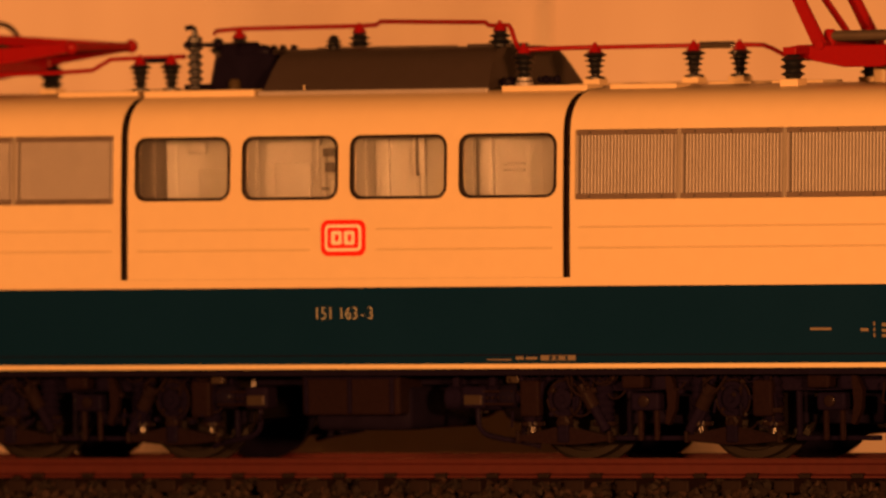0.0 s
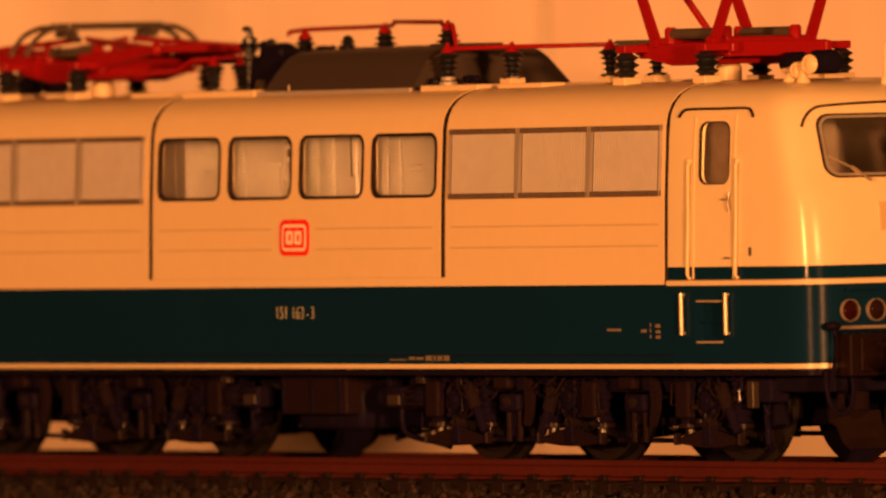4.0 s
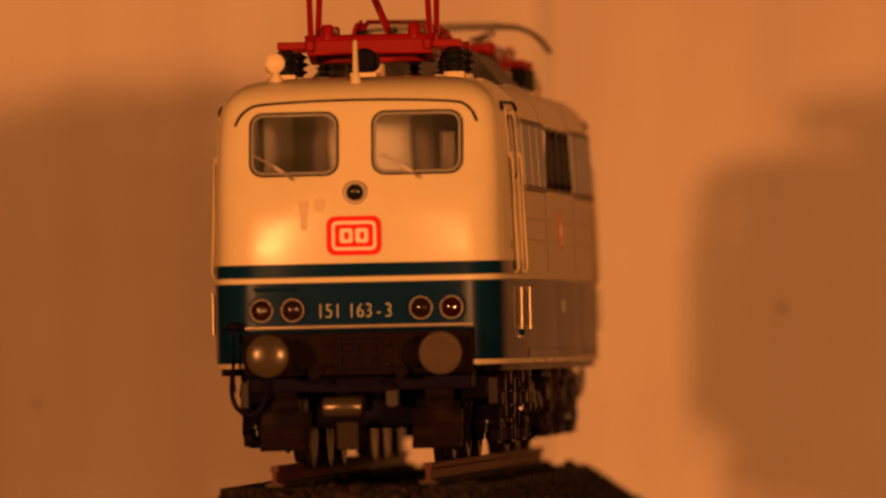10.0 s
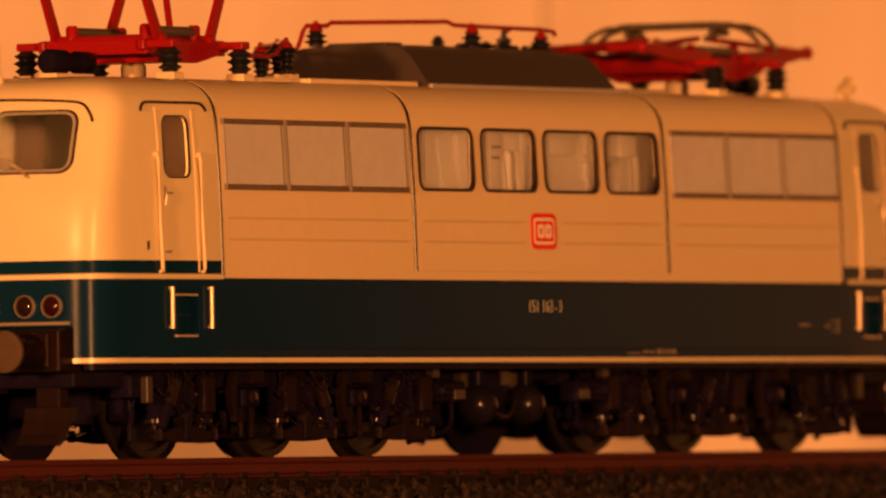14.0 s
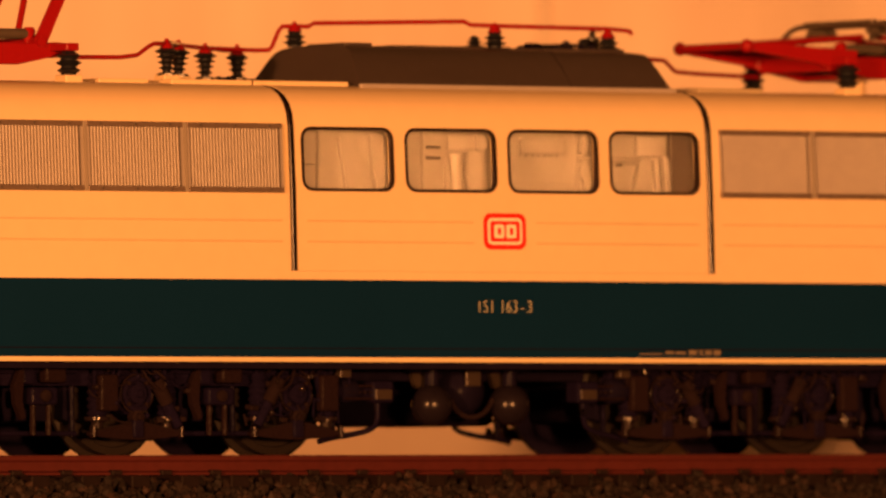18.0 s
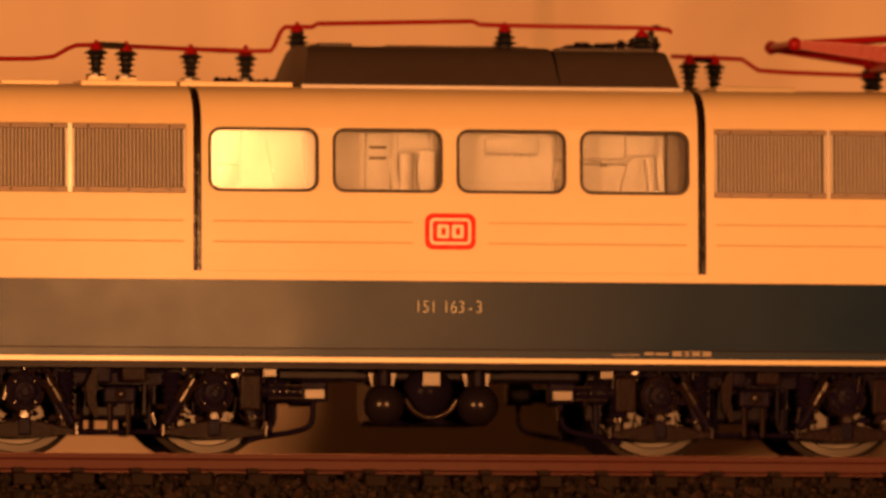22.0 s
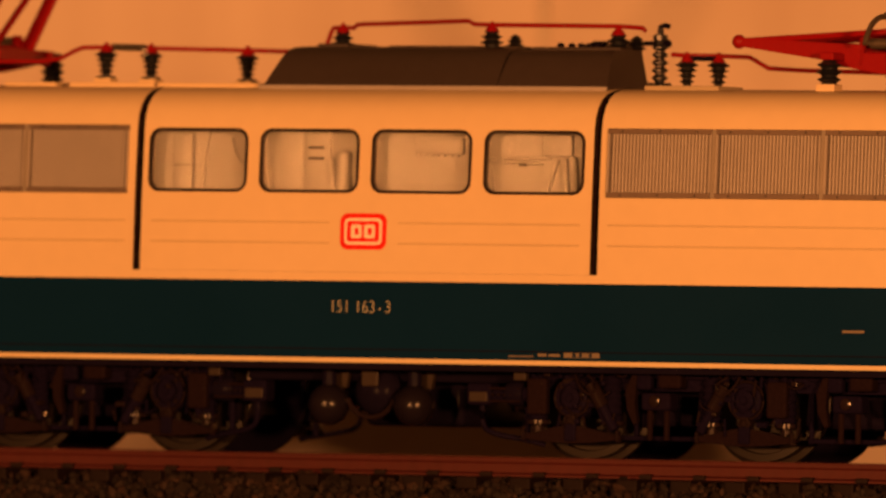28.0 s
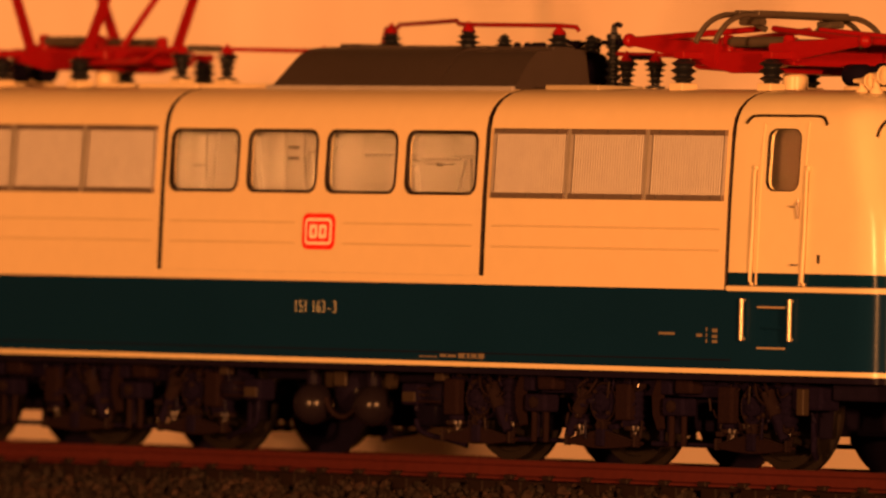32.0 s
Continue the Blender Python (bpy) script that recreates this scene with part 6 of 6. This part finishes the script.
            for du in (-7.2, 7.2):
                bm = bmesh.new()
                out = [(ax + du - 0.7, 9.0), (ax + du + 0.7, 9.0), (ax + du * 0.985 + 0.9, 4.8), (ax + du * 0.985 - 0.5, 4.2)]
                prism(bm, out, "y", y(8.6), y(10.4))
                part("brake_shoe", bm, BLACK, b)
                bm = bmesh.new()
                rod(bm, (ax + du, y(11.0), 9.6), (ax + du, y(11.0), 2.6), 0.38, 0.38, 8)
                part("brake_hanger", bm, BOGIE, b, smooth=40)
            bm = bmesh.new()
            tube(bm, smooth_line([(ax + sg * 2.2, y(14.4), 10.4), (ax + sg * 3.4, y(15.0), 9.4), (ax + sg * 3.0, y(15.0), 8.0), (ax + sg * 1.4, y(14.9), 9.0), (ax + sg * 0.6, y(14.4), 10.5)], 3), 0.16, 6)
            part("air_pipe", bm, BOGIE_EDGE, b, smooth=50)
            # small bright fittings: pins, ribs, chain links and clips
            for k in range(24):
                u, v = ax + rng.uniform(-7.4, 7.4), rng.uniform(4.4, 10.8)
                q = rng.uniform(13.9, 14.7)
                mat = BOGIE_EDGE if rng.random() < 0.62 else BOGIE
                bm = bmesh.new()
                if k % 4 == 0:
                    lathe(bm, (u, y(q - 0.4), v), (0, s, 0), ((0.38, 0), (0.32, 0.6), (0.12, 0.75)), 8)
                    part("pin", bm, mat, b, smooth=40)
                elif k % 4 == 1:
                    w = rng.uniform(0.6, 1.3)
                    rod(bm, (u, y(q), v - w), (u + rng.uniform(-0.4, 0.4), y(q), v + w), 0.15, 0.15, 6)
                    part("clip", bm, mat, b, smooth=40)
                elif k % 4 == 2:
                    w = rng.uniform(0.3, 0.7)
                    box(bm, u - w, u + w, y(13.4), y(q), v - 0.3, v + 0.3, 0.12)
                    bmesh.ops.rotate(bm, cent=(u, y(14), v), matrix=pose(0, 0, 0, rng.uniform(-14, 14), 0, rng.uniform(-14, 14)).to_3x3(), verts=bm.verts)
                    part("bracket", bm, mat, b)
                else:
                    w = rng.uniform(0.7, 1.5)
                    tube(bm, smooth_line([(u - w, y(q), v), (u - w * 0.4, y(q + 0.2), v - 0.5), (u + w * 0.4, y(q + 0.1), v - 0.35), (u + w, y(q - 0.2), v + 0.4)], 3), 0.11, 6)
                    part("cable", bm, mat, b, smooth=50)
        # between the axles: brake cylinders, levers, sand boxes, long rods
        for u, v in zip(axles, axles[1:]):
            m = (u + v) / 2
            for nm, bb, mat in (("brake_cylinder_box", (m - 1.9, m + 1.9, y(12.6), y(15.0), 6.3, 8.4), BOGIE), ("sand_box", (m - 3.2, m - 0.2, y(12.8), y(14.9), 8.9, 11.0), BOGIE_WARM), ("sand_box", (m + 0.9, m + 2.9, y(12.8), y(14.5), 8.7, 11.0), BOGIE)):
                bm = bmesh.new()
                box(bm, *bb, 0.35)
                part(nm, bm, mat, b)
            for du in (-1.1, 1.1):
                bm = bmesh.new()
                rod(bm, (m + du, y(14.0), 6.4), (m + du, y(14.0), 2.8), 0.36, 0.36, 8)
                part("brake_rod", bm, BOGIE_WARM, b, smooth=40)
            bm = bmesh.new()
            out = [(m + 2.6, 10.6), (m + 3.3, 10.4), (m + 4.1, 8.6), (m + 3.9, 6.4), (m + 3.0, 4.6), (m + 2.5, 4.8), (m + 2.9, 7.0)]
            prism(bm, out, "y", y(13.8), y(14.6))
            part("brake_lever", bm, BOGIE_WARM, b, "curved worn brake lever")
            bm = bmesh.new()
            lathe(bm, (m, y(14.8), 7.4), (0, s, 0), ((0.75, 0), (0.7, 0.5), (0.3, 0.6)), 12)
            part("pivot_cap", bm, BOGIE_EDGE, b, smooth=40)
            for zz, rr in ((3.0, 0.3), (10.3, 0.35)):
                bm = bmesh.new()
                rod(bm, (m - 5.6, y(13.0), zz), (m + 5.6, y(13.0), zz), rr, rr, 8)
                part("pull_rod", bm, BOGIE, b, smooth=40)
        # inner end: traction arm with block, hanging pipe
        ui = axles[0] - d * 5.2
        bm = bmesh.new()
        rod(bm, (ui, y(13.4), 8.0), (ui - d * 6.4, y(13.4), 7.8), 0.95, 0.8, 12)
        part("traction_arm", bm, BOGIE, b, smooth=40)
        bm = bmesh.new()
        lathe(bm, (ui - d * 1.2, y(13.4), 8.0), (-d, 0, 0), ((1.4, 0), (1.5, 0.6), (1.5, 2.0), (1.2, 2.4)), 14)
        part("arm_bush", bm, BLACK, b, smooth=40)
        bm = bmesh.new()
        box(bm, ui - d * 5.2, ui - d * 8.4, y(12.2), y(14.8), 6.6, 9.2, 0.35)
        part("arm_block", bm, BOGIE, b)
        bm = bmesh.new()
        box(bm, ui - d * 5.6, ui - d * 8.0, y(14.75), y(14.95), 7.0, 8.2, 0.1)
        part("arm_plate", bm, COUPLER, b, "bright worn plate on the arm block")
        for zz in (7.1, 8.6):
            bm = bmesh.new()
            rod(bm, (ui - d * 1.4, y(14.6), zz), (ui - d * 5.4, y(14.6), zz), 0.17, 0.17, 6)
            part("arm_rail", bm, BOGIE_WARM, b, smooth=50)
        for k in range(5):
            bm = bmesh.new()
            lathe(bm, (ui - d * (1.8 + 0.8 * k), y(14.4), 7.85), (0, s, 0), ((0.22, 0), (0.18, 0.4), (0.08, 0.5)), 6)
            part("arm_rivet", bm, BOGIE_EDGE, b)
        bm = bmesh.new()
        box(bm, ui - d * 0.6, ui - d * 2.2, y(13.8), y(14.8), 9.6, 10.7, 0.1)
        part("data_plate", bm, COUPLER, b, "small pale data plate")
        bm = bmesh.new()
        tube(bm, smooth_line([(ui - d * 6.8, y(13.6), 6.6), (ui - d * 6.6, y(13.6), 4.2), (ui - d * 5.0, y(13.4), 3.2), (ui - d * 1.0, y(12.6), 2.5), (ui + d * 0.8, y(12.0), 2.0)], 3), 0.34, 8)
        part("sand_pipe", bm, BOGIE, b, smooth=50)
        # outer end: guard iron and pipe
        uo = axles[2] + d * 7.0
        bm = bmesh.new()
        tube(bm, smooth_line([(uo, y(11.5), 9.6), (uo + d * 0.6, y(11.5), 6.0), (uo - d * 0.4, y(10.5), 3.0), (uo - d * 1.2, y(9.4), 1.9)], 3), 0.36, 8)
        part("sand_pipe", bm, BOGIE, b, smooth=50)
        bm = bmesh.new()
        box(bm, uo - d * 1.0, uo + d * 4.2, y(10.6), y(13.6), 7.4, 10.2, 0.35)
        part("outer_tank", bm, BOGIE, b)
        bm = bmesh.new()
        box(bm, uo + d * 1.0, uo + d * 2.2, y(13.6), y(14.6), 6.8, 9.9, 0.15)
        part("ladder_plate", bm, COUPLER, b, "small pale plate at the bogie end")
    return b


bogie((27.8, 50.6, 77.6), 1)
bogie((-26.2, -49.0, -76.0), -1)


def belly():
    """Between the bogies: air vessels on one side, a battery box on the other, a tank and brackets between."""
    bm = bmesh.new()
    box(bm, -17.5, 19.5, -9.5, 9.5, 9.2, 11.0, 0.4)
    part("belly_frame", bm, BLACK, loco)
    bm = bmesh.new()
    box(bm, -7.4, 5.9, -12.6, 5.0, 3.9, 9.3, 0.9, 3)
    part("transformer_tank", bm, BLACK, loco, "dull black transformer tank between the bogies", smooth=40)
    for x in (7.0, -4.4):
        v = empty("air_vessel", loco)
        bm = bmesh.new()
        ball(bm, (x, 12.2, 6.4), 2.5, 24, 16)
        part("vessel", bm, VESSEL, v, "glossy black round air vessel", smooth=60)
        bm = bmesh.new()
        lathe(bm, (x, 12.2, 8.5), (0, 0, 1), ((0.9, 0), (0.9, 2.3)), 12)
        part("vessel_neck", bm, BLACK, v, smooth=40)
        bm = bmesh.new()
        out = [(x - 1.9, 10.9), (x + 1.9, 10.9), (x + 1.1, 8.4), (x - 1.4, 8.4)]
        prism(bm, out, "y", 9.8, 10.6)
        part("vessel_bracket", bm, COUPLER, v, "pale triangular bracket")
    bm = bmesh.new()
    lathe(bm, (1.3, -8, 8.0), (0, 1, 0), ((2.2, 0), (3.0, 0.4), (3.0, 18.4), (2.7, 19.3), (2.0, 20.0), (1.0, 20.5), (0.1, 20.6)), 24)
    part("main_tank", bm, BLACK, loco, "black round tank", smooth=40)
    bm = bmesh.new()
    tube(bm, [(1.3 + 3.3 * math.cos(a), 12.4, 8.2 + 3.3 * math.sin(a)) for a in (radians(200 + 14 * k) for k in range(11))], 0.35, 8)
    part("tank_strap", bm, BOGIE_EDGE, loco, "pale strap under the tank", smooth=50)
    bm = bmesh.new()
    box(bm, 0.2, 2.4, 12.5, 12.9, 8.6, 10.4, 0.15)
    part("tank_plate", bm, COUPLER, loco, "small pale plate on the tank")
    bm = bmesh.new()
    box(bm, -8.2, 9.6, 9.6, 11.4, 10.2, 11.3, 0.2)
    part("vessel_rail", bm, BLACK, loco)
    # other side: battery box and a small compressor
    bb = empty("battery_box", loco)
    bm = bmesh.new()
    box(bm, -7.9, 5.6, -14.6, -8.8, 5.8, 10.8, 0.35)
    part("box_body", bm, BOGIE_WARM, bb, "dark brown battery box")
    for x in (-7.2, -1.2, 4.6):
        bm = bmesh.new()
        box(bm, x - 0.25, x + 0.25, -14.85, -14.5, 6.0, 10.6, 0.08)
        part("box_rib", bm, BOGIE, bb)
    bm = bmesh.new()
    box(bm, -7.7, 5.4, -14.8, -14.5, 10.1, 10.5, 0.08)
    part("box_lid_edge", bm, BOGIE, bb)
    bm = bmesh.new()
    lathe(bm, (11.0, -12.6, 7.8), (1, 0, 0), ((0.8, 0), (1.5, 0.5), (1.55, 3.0), (1.2, 3.4), (1.2, 4.6), (1.6, 5.0), (1.6, 7.6), (0.8, 8.2)), 18)
    part("compressor", bm, BOGIE, loco, "dark cylindrical compressor", smooth=35)
    for x in (12.5, 17.5):
        bm = bmesh.new()
        box(bm, x - 0.4, x + 0.4, -13.2, -12.0, 8.6, 11.0, 0.1)
        part("compressor_hanger", bm, BOGIE, loco)


VESSEL = paint("glossy_black_vessel", (0.0095, 0.0070, 0.0110), 0.22, vary=0.2, bump=0.03, spec=0.2)
belly()

# ---------------------------------------------------------------- track and ballast
track = empty("track_section")
tagged(track, "short piece of model track with rust-brown rails on sleepers", "track")


def rails():
    sec = [(-0.95, -1.85), (0.95, -1.85), (0.95, -1.6), (0.25, -1.35), (0.22, -0.35), (0.45, -0.1), (0.45, 0.35), (0.35, 0.45), (-0.35, 0.45), (-0.45, 0.35), (-0.45, -0.1), (-0.22, -0.35), (-0.25, -1.35), (-0.95, -1.6)]
    for y in (-8.6, 8.6):
        bm = bmesh.new()
        prism(bm, [(y + a, b) for a, b in sec], "x", -107.2, 118.6)
        rail = part("rail", bm, RAIL, track, "rust-brown painted rail")
        bm = bmesh.new()
        box(bm, -107.2, 118.6, y - 0.30, y + 0.30, 0.452, 0.475)
        part("running_face", bm, RAIL_HEAD, rail, "worn running face of the rail")
        for x in (-107.22, 118.22):
            bm = bmesh.new()
            box(bm, x, x + 0.4, y - 0.97, y + 0.97, -1.86, -1.55)
            part("cut_end", bm, BUFFER, rail, "bright cut rail foot")
    n = 32
    bm = bmesh.new()
    box(bm, -1.35, 1.35, -15.0, 15.0, -3.4, -1.9, 0.18)
    sl = part("sleeper", bm, SLEEPER, track, "brown plastic sleeper")
    bm = bmesh.new()
    box(bm, -0.75, 0.75, -0.45, 0.45, -1.9, -1.25, 0.12, 1)
    chair = part("rail_chair", bm, SLEEPER, sl)
    spots = [(y + s * 1.0) * MM for y in (-8.6, 8.6) for s in (-1, 1)]
    chair.location.y = spots[0]
    for y in spots[1:]:
        again(chair, "rail_chair", sl, pose(0, y, 0))
    first = -104.5
    sl.location.x = first * MM
    for k in range(1, n):
        o = new("sleeper", sl.data)
        o.parent, o.location = track, ((first + k * 7.05) * MM, 0, 0)
        for y in spots:
            again(chair, "rail_chair", o, pose(0, y, 0))


rails()

bed = empty("ballast_bed")
tagged(bed, "grey-brown gravel ballast bed under the track", "ballast bed")


def ballast():
    rng = np.random.default_rng(4)
    ends_x = (-122.0, 124.0)

    def top(x, y):
        a = np.abs(y)
        h = np.where(a < 13.6, -2.95, -2.95 - (a - 13.6) * 0.6)
        over = np.maximum(0, np.maximum(x - ends_x[1] + 3, ends_x[0] + 3 - x))
        return h - over * 0.75 + 0.25 * np.sin(x * 0.31 + y * 0.2) * np.cos(x * 0.13 - y * 0.45)

    bm = bmesh.new()
    out = [(-30, -13.2), (-30, -12.9), (-14, -3.9), (14, -3.9), (30, -12.9), (30, -13.2)]
    prism(bm, out, "x", ends_x[0] + 1, ends_x[1] - 1)
    bmesh.ops.bevel(bm, geom=[e for e in bm.edges if abs(e.verts[0].co.x - e.verts[1].co.x) < 0.01], offset=2.0, segments=2, affect="EDGES")
    part("base", bm, EARTH, bed, "dark glued ballast base")
    # stones: squashed, rough twelve-cornered lumps
    g = (1 + 5 ** 0.5) / 2
    ico = np.array([(-1, g, 0), (1, g, 0), (-1, -g, 0), (1, -g, 0), (0, -1, g), (0, 1, g), (0, -1, -g), (0, 1, -g), (g, 0, -1), (g, 0, 1), (-g, 0, -1), (-g, 0, 1)]) / 1.902
    tri = np.array([(0, 11, 5), (0, 5, 1), (0, 1, 7), (0, 7, 10), (0, 10, 11), (1, 5, 9), (5, 11, 4), (11, 10, 2), (10, 7, 6), (7, 1, 8), (3, 9, 4), (3, 4, 2), (3, 2, 6), (3, 6, 8), (3, 8, 9), (4, 9, 5), (2, 4, 11), (6, 2, 10), (8, 6, 7), (9, 8, 1)])
    n = 24000
    x = rng.uniform(ends_x[0] - 2.5, ends_x[1] + 2.5, n)
    y = rng.uniform(-29, 29, n)
    z = top(x, y) + rng.normal(0, 0.22, n)
    keep = (z > -13) & ~((np.abs(np.abs(y) - 8.6) < 1.6) & (z > -2.4))
    x, y, z = x[keep], y[keep], z[keep]
    n = len(x)
    size = rng.uniform(0.38, 0.82, n) * np.where(rng.random(n) < 0.06, 1.35, 1.0)
    v = ico[None] * (1 + rng.normal(0, 0.16, (n, 12, 1))) * (size[:, None] * rng.uniform(0.75, 1.2, (n, 3)))[:, None]
    a = rng.uniform(0, math.tau, n)
    ca, sa = np.cos(a)[:, None], np.sin(a)[:, None]
    v = np.stack([v[..., 0] * ca - v[..., 1] * sa, v[..., 0] * sa + v[..., 1] * ca, v[..., 2]], -1) + np.stack([x, y, z], -1)[:, None]
    f = (tri[None] + 12 * np.arange(n)[:, None, None]).reshape(-1, 3)
    me = bpy.data.meshes.new("gravel")
    me.from_pydata((v.reshape(-1, 3) * MM).tolist(), [], f.tolist())
    me.materials.append(STONES)
    ob = new("gravel", me)
    ob.parent = bed
    tagged(ob, "loose angular gravel stones", kind="stuff")


ballast()
MOVERS = [loco, track, bed]


def motions():
    rows = [(t, turned(a)) for t, a in TURN]
    for thing in MOVERS:
        walk(thing, rows)


motions()
